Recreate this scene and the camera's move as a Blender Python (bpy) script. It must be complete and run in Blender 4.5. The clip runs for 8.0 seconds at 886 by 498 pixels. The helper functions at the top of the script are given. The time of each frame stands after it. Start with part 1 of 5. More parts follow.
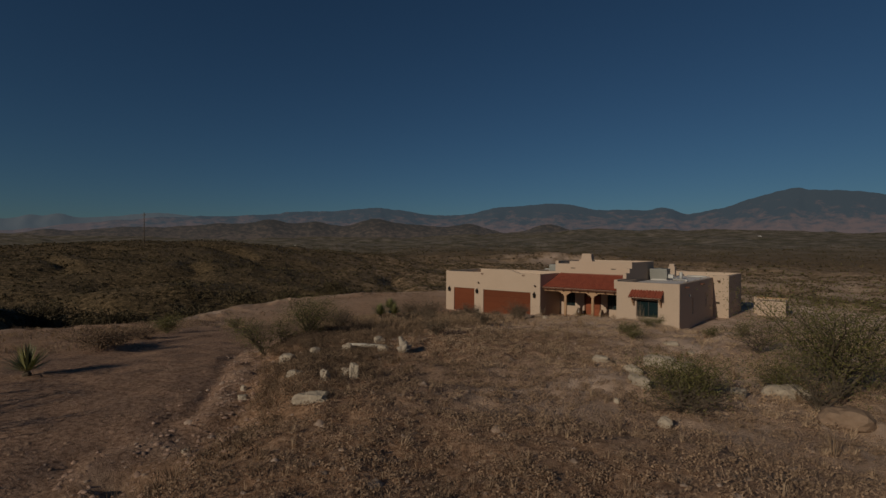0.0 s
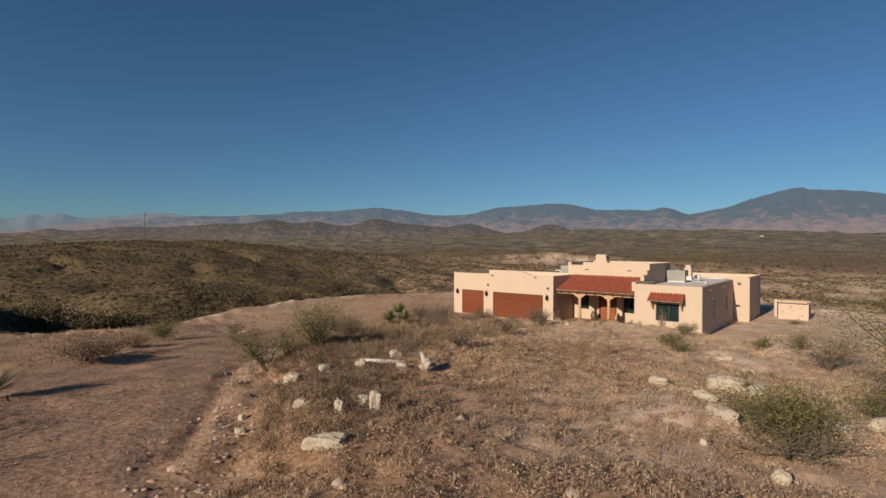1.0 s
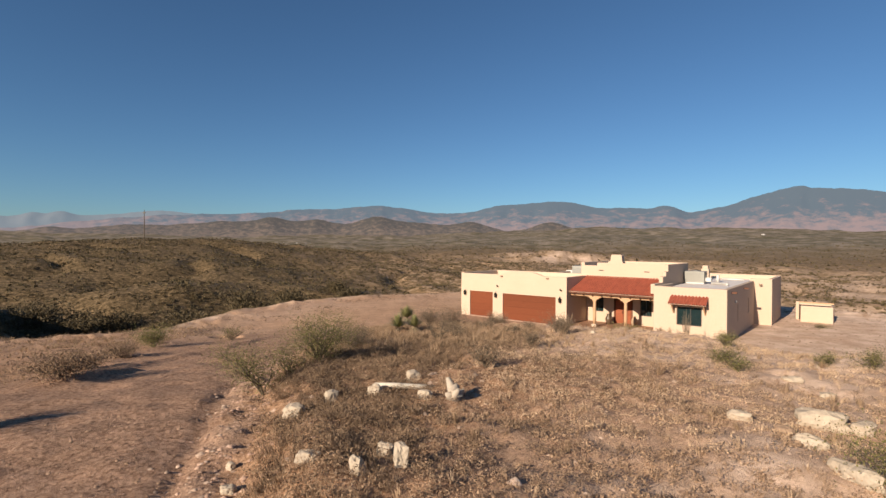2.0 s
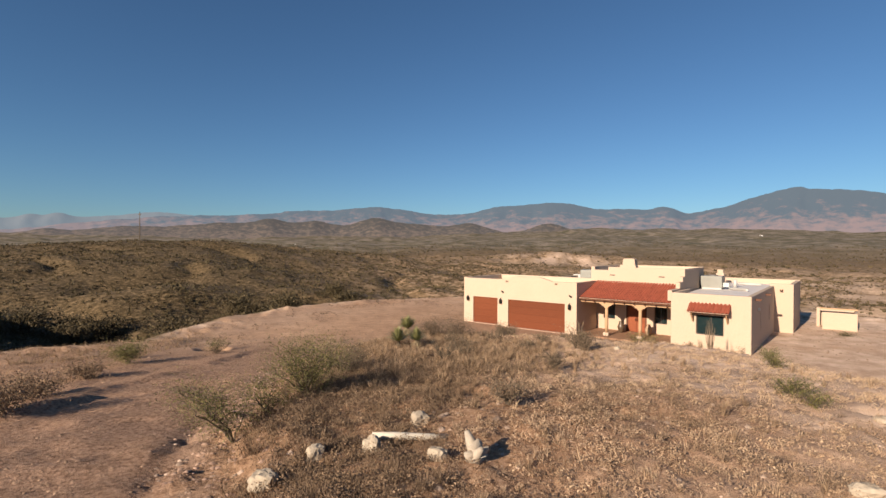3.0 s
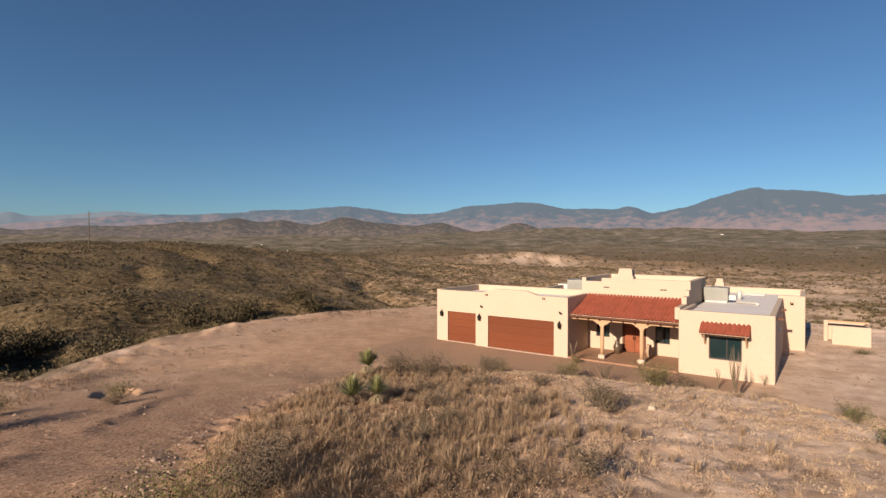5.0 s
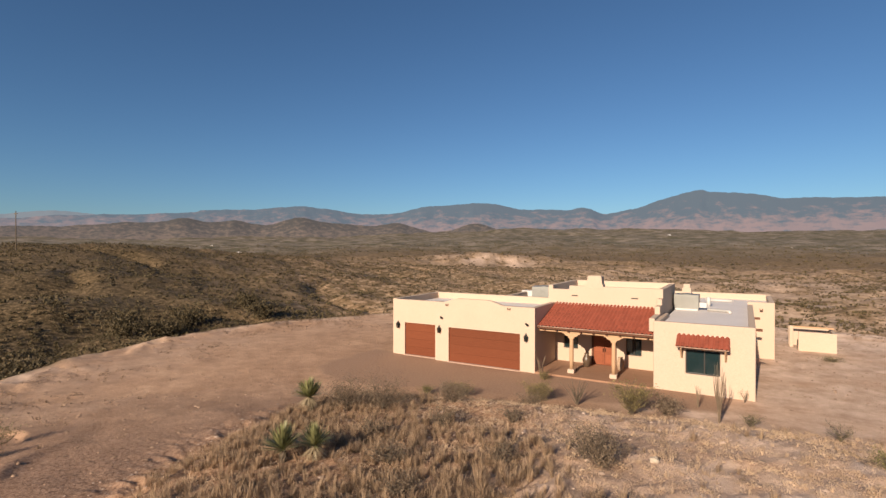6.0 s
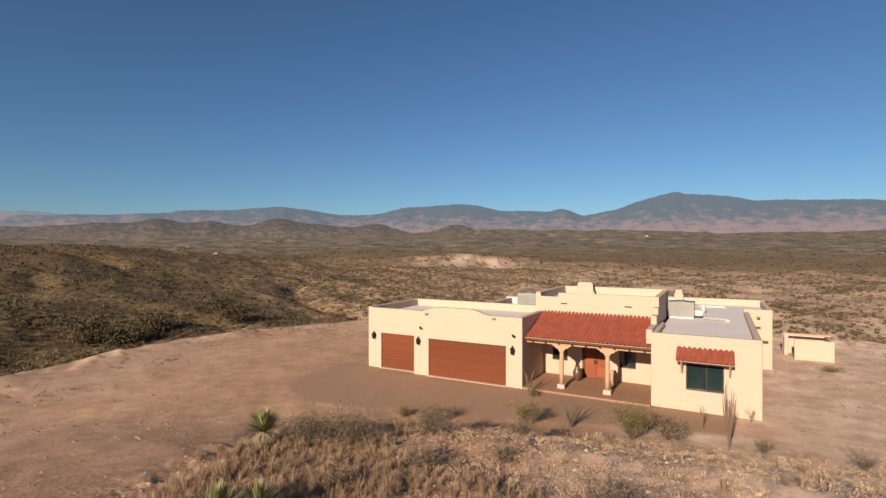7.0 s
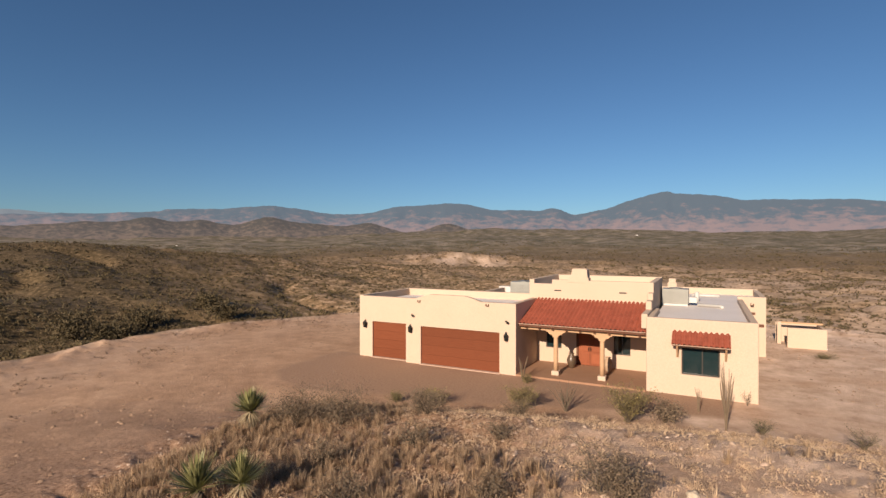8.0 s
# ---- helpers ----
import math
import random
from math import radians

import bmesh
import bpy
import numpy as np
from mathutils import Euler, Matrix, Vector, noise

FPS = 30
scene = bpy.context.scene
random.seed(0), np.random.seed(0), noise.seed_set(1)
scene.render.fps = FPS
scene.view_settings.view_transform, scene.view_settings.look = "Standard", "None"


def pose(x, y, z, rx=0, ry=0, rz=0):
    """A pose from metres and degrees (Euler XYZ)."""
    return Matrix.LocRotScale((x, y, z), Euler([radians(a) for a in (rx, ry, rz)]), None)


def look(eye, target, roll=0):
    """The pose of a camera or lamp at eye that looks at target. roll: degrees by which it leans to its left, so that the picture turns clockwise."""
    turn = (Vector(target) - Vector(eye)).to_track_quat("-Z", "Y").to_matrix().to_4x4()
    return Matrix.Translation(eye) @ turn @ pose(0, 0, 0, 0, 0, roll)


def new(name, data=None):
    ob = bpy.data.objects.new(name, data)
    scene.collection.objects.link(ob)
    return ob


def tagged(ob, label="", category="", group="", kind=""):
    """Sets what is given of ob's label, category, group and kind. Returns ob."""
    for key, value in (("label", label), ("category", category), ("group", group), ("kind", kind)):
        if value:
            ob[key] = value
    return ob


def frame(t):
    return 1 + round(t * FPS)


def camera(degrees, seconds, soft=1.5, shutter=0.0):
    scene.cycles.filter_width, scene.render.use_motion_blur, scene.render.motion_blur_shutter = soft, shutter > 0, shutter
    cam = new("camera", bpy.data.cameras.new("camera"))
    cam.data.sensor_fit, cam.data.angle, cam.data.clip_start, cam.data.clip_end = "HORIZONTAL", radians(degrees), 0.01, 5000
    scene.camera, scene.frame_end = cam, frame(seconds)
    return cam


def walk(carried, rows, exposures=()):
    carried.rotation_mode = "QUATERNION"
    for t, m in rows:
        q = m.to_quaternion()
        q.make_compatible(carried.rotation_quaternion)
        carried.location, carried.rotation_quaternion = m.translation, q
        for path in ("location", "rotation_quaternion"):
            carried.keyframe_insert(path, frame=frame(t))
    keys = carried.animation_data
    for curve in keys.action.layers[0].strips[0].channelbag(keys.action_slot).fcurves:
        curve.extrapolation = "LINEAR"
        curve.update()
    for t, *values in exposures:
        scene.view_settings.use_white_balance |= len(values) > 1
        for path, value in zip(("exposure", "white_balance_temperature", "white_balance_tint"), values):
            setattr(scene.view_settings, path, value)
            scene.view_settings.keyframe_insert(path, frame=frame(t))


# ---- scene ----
cam = camera(82.4, 8.0, soft=1.5)
PATH = [
    (0, (-0.9, 0.301, 6.242), (-2.156, 1.858, 6.234), 0.3),
    (0.5, (-1.717, 0.786, 6.269), (-2.974, 2.342, 6.262), 0.3),
    (1, (-2.53, 1.289, 6.295), (-3.789, 2.843, 6.287), 0.3),
    (1.5, (-3.383, 1.81, 6.321), (-4.643, 3.363, 6.311), 0.3),
    (1.7, (-3.718, 2.037, 6.36), (-4.979, 3.589, 6.345), 0.4),
    (2.8, (-5.574, 3.724, 6.578), (-6.833, 5.278, 6.563), 0.2),
    (3, (-5.929, 4.081, 6.601), (-7.185, 5.637, 6.59), 0.3),
    (3.5, (-6.797, 5.042, 6.756), (-8.051, 6.599, 6.746), 0.3),
    (4, (-7.675, 6.042, 6.956), (-8.913, 7.612, 6.945), 0.3),
    (4.2, (-7.984, 6.467, 7.038), (-9.215, 8.043, 7.026), 0.3),
    (5.3, (-9.99, 9.205, 7.336), (-11.108, 10.863, 7.324), 0.1),
    (5.5, (-10.309, 9.656, 7.413), (-11.394, 11.336, 7.402), 0.1),
    (6, (-11.157, 11.025, 7.596), (-12.18, 12.744, 7.585), 0.0),
    (6.5, (-11.914, 12.37, 7.777), (-12.897, 14.112, 7.767), -0.0),
    (7, (-12.411, 13.252, 7.799), (-13.367, 15.009, 7.792), 0.0),
    (7.5, (-12.612, 13.586, 7.524), (-13.547, 15.354, 7.515), 0.0),
    (8, (-12.695, 13.65, 7.02), (-13.621, 15.423, 7.01), 0.0),
]
EXPOSURES = [(0.0, -1.36, 6180, 4), (0.5, -0.47, 6200, 4), (1.0, 0.22, 6250, 5), (1.4, 0.73, 6420, 8), (3.5, 0.72, 6480, 9), (8.0, 0.60, 6550, 11)]
walk(cam, [(t, look(eye, target, roll)) for t, eye, target, roll in PATH], EXPOSURES)

# ---- light ----
SUN_EL, SUN_AZ = 21.5, 2.6          # low winter sun behind the camera; shadows run to +y and a little to +x
world = bpy.data.worlds.new("world")
scene.world = world
world.use_nodes = True
wn = world.node_tree
sky = wn.nodes.new("ShaderNodeTexSky")
sky.sky_type = "NISHITA"
sky.sun_disc = False
sky.sun_elevation = radians(SUN_EL)
sky.sun_rotation = radians(180 + SUN_AZ)
sky.altitude = 1200
sky.air_density = 1.0
sky.dust_density = 0.7
sky.ozone_density = 4.0
tint = wn.nodes.new("ShaderNodeMix")
tint.data_type, tint.blend_type = "RGBA", "MULTIPLY"
tint.inputs[0].default_value = 1.0
tint.inputs[7].default_value = (0.82, 0.985, 1.06, 1)
wn.links.new(sky.outputs[0], tint.inputs[6])
wn.links.new(tint.outputs[2], wn.nodes["Background"].inputs[0])
wn.nodes["Background"].inputs[1].default_value = 0.0505
sun_data = bpy.data.lights.new("sun", "SUN")
sun_data.energy = 5.0
sun_data.angle = radians(0.5)
sun_data.color = (1.0, 0.83, 0.65)
sun = new("sun", sun_data)
sx, sy = math.sin(radians(SUN_AZ)), math.cos(radians(SUN_AZ))
sun.matrix_world = look((-40 * sx - 20, -40 * sy, 40 * math.tan(radians(SUN_EL))), (-20, 0, 0))

# ---- materials ----
def nodes_of(name):
    m = bpy.data.materials.new(name)
    m.use_nodes = True
    t = m.node_tree
    return m, t, t.nodes["Principled BSDF"]


def node(t, kind, **values):
    n = t.nodes.new(kind)
    for key, value in values.items():
        n.inputs[key.replace("_", " ")].default_value = value
    return n


def noise_at(t, scale, detail=4.0, rough=0.6, space="Object", stretch=(1, 1, 1)):
    tc = t.nodes.new("ShaderNodeTexCoord")
    mp = t.nodes.new("ShaderNodeMapping")
    mp.inputs["Scale"].default_value = stretch
    t.links.new(tc.outputs[space], mp.inputs["Vector"])
    n = node(t, "ShaderNodeTexNoise", Scale=scale, Detail=detail, Roughness=rough)
    t.links.new(mp.outputs[0], n.inputs["Vector"])
    return n.outputs["Fac"]


def ramp(t, fac, stops):
    r = t.nodes.new("ShaderNodeValToRGB")
    els = r.color_ramp.elements
    els[0].position, els[0].color = stops[0][0], (*stops[0][1], 1)
    els[1].position, els[1].color = stops[-1][0], (*stops[-1][1], 1)
    for p, c in stops[1:-1]:
        e = els.new(p)
        e.color = (*c, 1)
    t.links.new(fac, r.inputs["Fac"])
    return r.outputs["Color"]


def mix(t, fac, a, b, blend="MIX"):
    m = t.nodes.new("ShaderNodeMix")
    m.data_type, m.blend_type = "RGBA", blend
    for sock, v in ((m.inputs[0], fac), (m.inputs[6], a), (m.inputs[7], b)):
        if isinstance(v, (int, float)):
            sock.default_value = v
        elif isinstance(v, tuple):
            sock.default_value = (*v, 1)
        else:
            t.links.new(v, sock)
    return m.outputs[2]


def bump(t, bsdf, fac, strength, distance):
    b = node(t, "ShaderNodeBump", Strength=strength, Distance=distance)
    t.links.new(fac, b.inputs["Height"])
    t.links.new(b.outputs[0], bsdf.inputs["Normal"])


def plain(name, c1, c2, scale=3.0, fine=40.0, rough=0.85, metal=0.0, relief=0.01, island=0.0, piece=0.0, stretch=(1, 1, 1), space="Object"):
    """A surface that varies between two colours at two scales, with fine relief; island and piece vary it from piece to piece."""
    m, t, b = nodes_of(name)
    big = noise_at(t, scale, 3, 0.55, space, stretch)
    small = noise_at(t, fine, 3, 0.6, space, stretch)
    col = mix(t, big, c1, c2)
    col = mix(t, 0.35, col, ramp(t, small, [(0.3, (0.35, 0.35, 0.35)), (0.7, (0.65, 0.65, 0.65))]), "OVERLAY")
    if island:
        g = t.nodes.new("ShaderNodeNewGeometry")
        col = mix(t, island, col, ramp(t, g.outputs["Random Per Island"], [(0.0, (0.2, 0.2, 0.2)), (1.0, (0.8, 0.8, 0.8))]), "OVERLAY")
    if piece:
        g = t.nodes.new("ShaderNodeObjectInfo")
        col = mix(t, piece, col, ramp(t, g.outputs["Random"], [(0.0, (0.25, 0.25, 0.25)), (1.0, (0.75, 0.75, 0.75))]), "OVERLAY")
    t.links.new(col, b.inputs["Base Color"])
    b.inputs["Roughness"].default_value = rough
    b.inputs["Metallic"].default_value = metal
    b.inputs["Specular IOR Level"].default_value = 0.5 if rough < 0.6 else 0.15
    if relief:
        bump(t, b, small, 0.5, relief)
    return m


def leafy(name, c1, c2, rough=0.6, through_light=0.25, scale=2.0):
    """Leaves and stalks: colour from island to island, some light through them."""
    m, t, b = nodes_of(name)
    g = t.nodes.new("ShaderNodeNewGeometry")
    col = ramp(t, g.outputs["Random Per Island"], [(0.0, c1), (1.0, c2)])
    col = mix(t, 0.5, col, ramp(t, noise_at(t, scale, 2), [(0.3, (0.3, 0.3, 0.3)), (0.7, (0.7, 0.7, 0.7))]), "OVERLAY")
    t.links.new(col, b.inputs["Base Color"])
    b.inputs["Roughness"].default_value = rough
    if through_light:
        tr = t.nodes.new("ShaderNodeBsdfTranslucent")
        t.links.new(col, tr.inputs["Color"])
        mx = node(t, "ShaderNodeMixShader", Fac=through_light)
        t.links.new(b.outputs[0], mx.inputs[1])
        t.links.new(tr.outputs[0], mx.inputs[2])
        t.links.new(mx.outputs[0], t.nodes["Material Output"].inputs["Surface"])
    return m


def ground_material():
    m, t, b = nodes_of("desert_ground")
    fine = noise_at(t, 9.0, 6, 0.7)
    mid = noise_at(t, 0.9, 5, 0.6)
    wide = noise_at(t, 0.06, 4, 0.6)

    def zone(name):
        a = t.nodes.new("ShaderNodeAttribute")
        a.attribute_name = name
        return a.outputs["Fac"]

    # the grain's darkest specks paint in shaded holes between the clods
    hill = ramp(t, fine, [(0.34, (0.15, 0.082, 0.048)), (0.46, (0.32, 0.195, 0.118)), (0.56, (0.40, 0.252, 0.157)), (0.66, (0.56, 0.39, 0.265))])
    hill = mix(t, 0.5, hill, ramp(t, mid, [(0.35, (0.36, 0.33, 0.30)), (0.65, (0.62, 0.58, 0.54))]), "OVERLAY")
    road = ramp(t, fine, [(0.36, (0.18, 0.103, 0.066)), (0.5, (0.335, 0.208, 0.136)), (0.64, (0.47, 0.305, 0.208))])
    road = mix(t, 0.8, road, ramp(t, noise_at(t, 22.0, 5, 0.85), [(0.3, (0.32, 0.31, 0.30)), (0.7, (0.68, 0.67, 0.66))]), "OVERLAY")
    road = mix(t, 0.45, road, ramp(t, mid, [(0.35, (0.36, 0.35, 0.34)), (0.65, (0.62, 0.61, 0.6))]), "OVERLAY")
    pad = ramp(t, fine, [(0.3, (0.36, 0.218, 0.134)), (0.7, (0.53, 0.347, 0.225))])
    pad = mix(t, 0.6, pad, ramp(t, mid, [(0.35, (0.36, 0.34, 0.32)), (0.65, (0.62, 0.62, 0.62))]), "OVERLAY")
    pad = mix(t, 0.6, pad, ramp(t, noise_at(t, 0.22, 5, 0.65), [(0.35, (0.36, 0.33, 0.31)), (0.65, (0.6, 0.6, 0.6))]), "OVERLAY")
    apron = ramp(t, fine, [(0.34, (0.27, 0.163, 0.104)), (0.66, (0.385, 0.246, 0.162))])
    far = ramp(t, noise_at(t, 0.35, 7, 0.75), [(0.36, (0.104, 0.07, 0.036)), (0.50, (0.24, 0.162, 0.094)), (0.60, (0.47, 0.335, 0.225))])
    far = mix(t, 0.7, far, ramp(t, wide, [(0.35, (0.34, 0.34, 0.30)), (0.65, (0.62, 0.58, 0.54))]), "OVERLAY")
    pale = ramp(t, noise_at(t, 0.8, 6, 0.7), [(0.35, (0.43, 0.288, 0.198)), (0.65, (0.74, 0.548, 0.415))])
    col = mix(t, zone("pad"), hill, pad)
    col = mix(t, zone("road"), col, road)
    col = mix(t, zone("apron"), col, apron)
    col = mix(t, zone("outer"), col, far)
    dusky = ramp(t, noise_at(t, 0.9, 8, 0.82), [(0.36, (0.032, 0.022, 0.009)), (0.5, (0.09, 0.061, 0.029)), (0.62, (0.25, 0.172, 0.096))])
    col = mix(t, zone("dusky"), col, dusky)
    # far soil is paler and greyer: distance haze painted into its base colour
    hazed_soil = ramp(t, noise_at(t, 0.02, 7, 0.7), [(0.36, (0.075, 0.068, 0.038)), (0.48, (0.13, 0.107, 0.07)), (0.60, (0.235, 0.19, 0.145))])
    col = mix(t, zone("distance"), col, hazed_soil)
    col = mix(t, zone("pale"), col, pale)
    t.links.new(col, b.inputs["Base Color"])
    b.inputs["Roughness"].default_value = 0.95
    b.inputs["Specular IOR Level"].default_value = 0.2
    bump(t, b, noise_at(t, 7.0, 7, 0.78), 0.8, 0.06)
    return m


def wood_material(name, c1, c2, along="x", rough=0.5, piece=0.0):
    stretch = {"x": (0.6, 9, 9), "z": (9, 9, 0.6)}[along]
    return plain(name, c1, c2, 3.0, 14.0, rough, 0.0, 0.004, 0.0, piece, stretch)


def glass_material():
    m, t, b = nodes_of("window_glass")
    # slight teal of reflected sky, painted into the base colour
    b.inputs["Base Color"].default_value = (0.012, 0.025, 0.027, 1)
    b.inputs["Roughness"].default_value = 0.05
    b.inputs["Specular IOR Level"].default_value = 0.8
    return m


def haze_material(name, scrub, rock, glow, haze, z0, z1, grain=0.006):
    """Far mountains: bare rock low down, scrub higher up; the light that miles of air scatter in front of them is
    painted on as emission.
    """
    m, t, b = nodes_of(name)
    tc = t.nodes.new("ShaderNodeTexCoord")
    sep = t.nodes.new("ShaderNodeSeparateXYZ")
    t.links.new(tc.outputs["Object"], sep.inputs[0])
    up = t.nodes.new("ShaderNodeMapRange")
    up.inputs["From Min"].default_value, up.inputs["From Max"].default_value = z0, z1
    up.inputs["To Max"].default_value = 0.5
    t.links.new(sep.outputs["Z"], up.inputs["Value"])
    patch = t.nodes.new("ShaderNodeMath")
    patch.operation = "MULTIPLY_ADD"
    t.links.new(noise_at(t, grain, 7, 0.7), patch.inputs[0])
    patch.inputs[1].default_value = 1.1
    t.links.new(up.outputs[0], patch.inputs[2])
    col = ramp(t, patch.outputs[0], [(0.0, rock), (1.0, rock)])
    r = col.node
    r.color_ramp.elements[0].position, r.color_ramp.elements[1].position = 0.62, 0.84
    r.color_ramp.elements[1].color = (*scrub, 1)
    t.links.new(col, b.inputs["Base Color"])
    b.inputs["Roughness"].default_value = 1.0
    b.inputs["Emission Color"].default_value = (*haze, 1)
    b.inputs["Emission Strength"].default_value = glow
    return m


M_GROUND = ground_material()
M_STUCCO = plain("cream_stucco", (0.48, 0.364, 0.2704), (0.52, 0.4, 0.3037), 0.5, 30.0, 0.9, 0, 0.0012)
M_ROOFING = plain("grey_roof_coating", (0.62, 0.56, 0.52), (0.74, 0.675, 0.63), 0.6, 12.0, 0.6, 0, 0.004)
M_TILE = plain("red_clay_tile", (0.196, 0.048, 0.0288), (0.256, 0.0736, 0.044), 2.0, 25.0, 0.75, 0, 0.004, 0, 0.22)
M_GARAGE = wood_material("stained_garage_wood", (0.124, 0.0336, 0.0144), (0.188, 0.0576, 0.0248), "x", 0.7, 0.25)
M_DOOR = wood_material("stained_door_wood", (0.216, 0.06, 0.0272), (0.288, 0.092, 0.044), "z", 0.6, 0.2)
M_DARKWOOD = wood_material("dark_brown_wood", (0.096, 0.04, 0.024), (0.152, 0.068, 0.04), "x", 0.6)
M_POST = wood_material("pale_pine_post", (0.4, 0.24, 0.136), (0.496, 0.32, 0.192), "z", 0.6)
M_IRON = plain("black_iron", (0.0096, 0.0096, 0.0096), (0.024, 0.0224, 0.02), 8, 60, 0.5, 0.4, 0.002)
M_GLASS = glass_material()
M_FRAME = plain("bronze_window_frame", (0.04, 0.032, 0.028), (0.064, 0.052, 0.044), 4, 40, 0.4, 0.5, 0)
M_GREYMETAL = plain("galvanised_metal", (0.192, 0.188, 0.168), (0.256, 0.248, 0.224), 1.5, 20, 0.45, 0.5, 0.002)
M_WHITE = plain("white_painted_metal", (0.464, 0.448, 0.416), (0.528, 0.504, 0.464), 2, 30, 0.5, 0, 0.002)
M_PORCH = plain("brown_porch_concrete", (0.272, 0.148, 0.088), (0.344, 0.2, 0.128), 1.5, 20, 0.7, 0, 0.003)
M_CONCRETE = plain("pink_concrete_sill", (0.496, 0.336, 0.248), (0.56, 0.4, 0.304), 2, 30, 0.85, 0, 0.003)
M_ROCK = plain("white_limestone", (0.336, 0.264, 0.192), (0.48, 0.408, 0.32), 3.0, 14.0, 0.9, 0, 0.05)
M_BROWNROCK = plain("brown_boulder", (0.21, 0.14, 0.094), (0.32, 0.225, 0.155), 3.0, 14.0, 0.9, 0, 0.04)
M_PEBBLE = plain("loose_stone", (0.35, 0.24, 0.17), (0.58, 0.435, 0.335), 3.0, 14.0, 0.95, 0, 0.0, 0.6)
M_GRASS = leafy("dry_grass", (0.235, 0.152, 0.09), (0.485, 0.34, 0.212), 0.85, 0.28)
M_STRAW = leafy("pale_stubble", (0.41, 0.28, 0.175), (0.57, 0.41, 0.27), 0.9, 0.15)
M_WEED = leafy("dry_weed", (0.22, 0.142, 0.088), (0.43, 0.295, 0.19), 0.9, 0.15)
M_TWIG = leafy("dead_twig", (0.115, 0.074, 0.045), (0.27, 0.18, 0.11), 0.9, 0.1)
M_CLOD = plain("soil_clod", (0.26, 0.165, 0.105), (0.44, 0.295, 0.20), 3.0, 14.0, 0.95, 0, 0.0, 0.5)
M_RUBBLE = plain("pink_rubble", (0.36, 0.225, 0.155), (0.56, 0.38, 0.285), 3.0, 14.0, 0.95, 0, 0.0, 0.5)
M_SCRUB = leafy("grey_scrub_twigs", (0.104, 0.072, 0.044), (0.24, 0.172, 0.112), 0.85, 0.1)
M_LEAF = leafy("creosote_leaf", (0.082, 0.078, 0.022), (0.215, 0.19, 0.06), 0.7, 0.25)
M_OLIVE = leafy("olive_twig_leaf", (0.13, 0.10, 0.034), (0.31, 0.24, 0.095), 0.7, 0.2)
M_FARBUSH = leafy("desert_shrub_leaf", (0.045, 0.035, 0.014), (0.13, 0.092, 0.04), 0.8, 0.1, 0.05)
M_BARK = plain("grey_bark", (0.08, 0.06, 0.04), (0.152, 0.12, 0.088), 6, 40, 0.95, 0, 0.006)
M_YUCCA = leafy("yucca_blade", (0.16, 0.16, 0.056), (0.352, 0.328, 0.144), 0.5, 0.15)
M_DEADLEAF = leafy("dead_yucca_leaf", (0.272, 0.2, 0.112), (0.416, 0.336, 0.216), 0.85, 0.1)
M_CLAY = plain("dark_glazed_clay", (0.056, 0.04, 0.028), (0.128, 0.08, 0.048), 5, 30, 0.35, 0, 0.004)
M_PALECLAY = plain("pale_clay", (0.32, 0.216, 0.136), (0.416, 0.296, 0.2), 5, 30, 0.7, 0, 0.004)
M_PALEWOOD = wood_material("weathered_pale_wood", (0.48, 0.416, 0.336), (0.592, 0.536, 0.448), "x", 0.85)
M_DRIFTWOOD = plain("bleached_driftwood", (0.30, 0.24, 0.18), (0.50, 0.43, 0.35), 5.0, 30.0, 0.9, 0, 0.01)
# the ranges' haze is painted on as a faint glow of each surface
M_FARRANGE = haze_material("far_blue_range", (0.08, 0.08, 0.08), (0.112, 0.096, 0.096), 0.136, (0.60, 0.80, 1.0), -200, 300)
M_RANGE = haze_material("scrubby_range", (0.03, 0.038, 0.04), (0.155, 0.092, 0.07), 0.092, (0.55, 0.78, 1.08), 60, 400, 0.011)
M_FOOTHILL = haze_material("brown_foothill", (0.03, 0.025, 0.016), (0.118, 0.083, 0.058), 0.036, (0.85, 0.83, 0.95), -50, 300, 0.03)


# ---- mesh helpers ----
def from_arrays(name, verts, faces, material, smooth=False):
    """A mesh object from vertex and face arrays (all faces with as many corners)."""
    verts, faces = np.asarray(verts, np.float32), np.asarray(faces, np.int32)
    me = bpy.data.meshes.new(name)
    me.vertices.add(len(verts))
    me.vertices.foreach_set("co", verts.ravel())
    k = faces.shape[1]
    me.loops.add(faces.size)
    me.loops.foreach_set("vertex_index", faces.ravel())
    me.polygons.add(len(faces))
    me.polygons.foreach_set("loop_start", np.arange(0, faces.size, k, dtype=np.int32))
    if smooth:
        me.polygons.foreach_set("use_smooth", np.ones(len(faces), bool))
    me.update(calc_edges=True)
    me.materials.append(material)
    return new(name, me)


def part(name, bm, material, parent=None, label="", smooth=False):
    """Links a bmesh as one mesh object under a thing or part."""
    me = bpy.data.meshes.new(name)
    bmesh.ops.recalc_face_normals(bm, faces=bm.faces)
    if smooth:
        for f in bm.faces:
            f.smooth = True
    bm.to_mesh(me)
    bm.free()
    me.materials.append(material)
    ob = new(name, me)
    ob.parent = parent
    return tagged(ob, label) if label else ob


def thing(name, m, label, category, group=""):
    ob = new(name)
    ob.empty_display_size = 0.2
    ob.matrix_world = m if isinstance(m, Matrix) else Matrix.Translation(m)
    return tagged(ob, label, category, group)


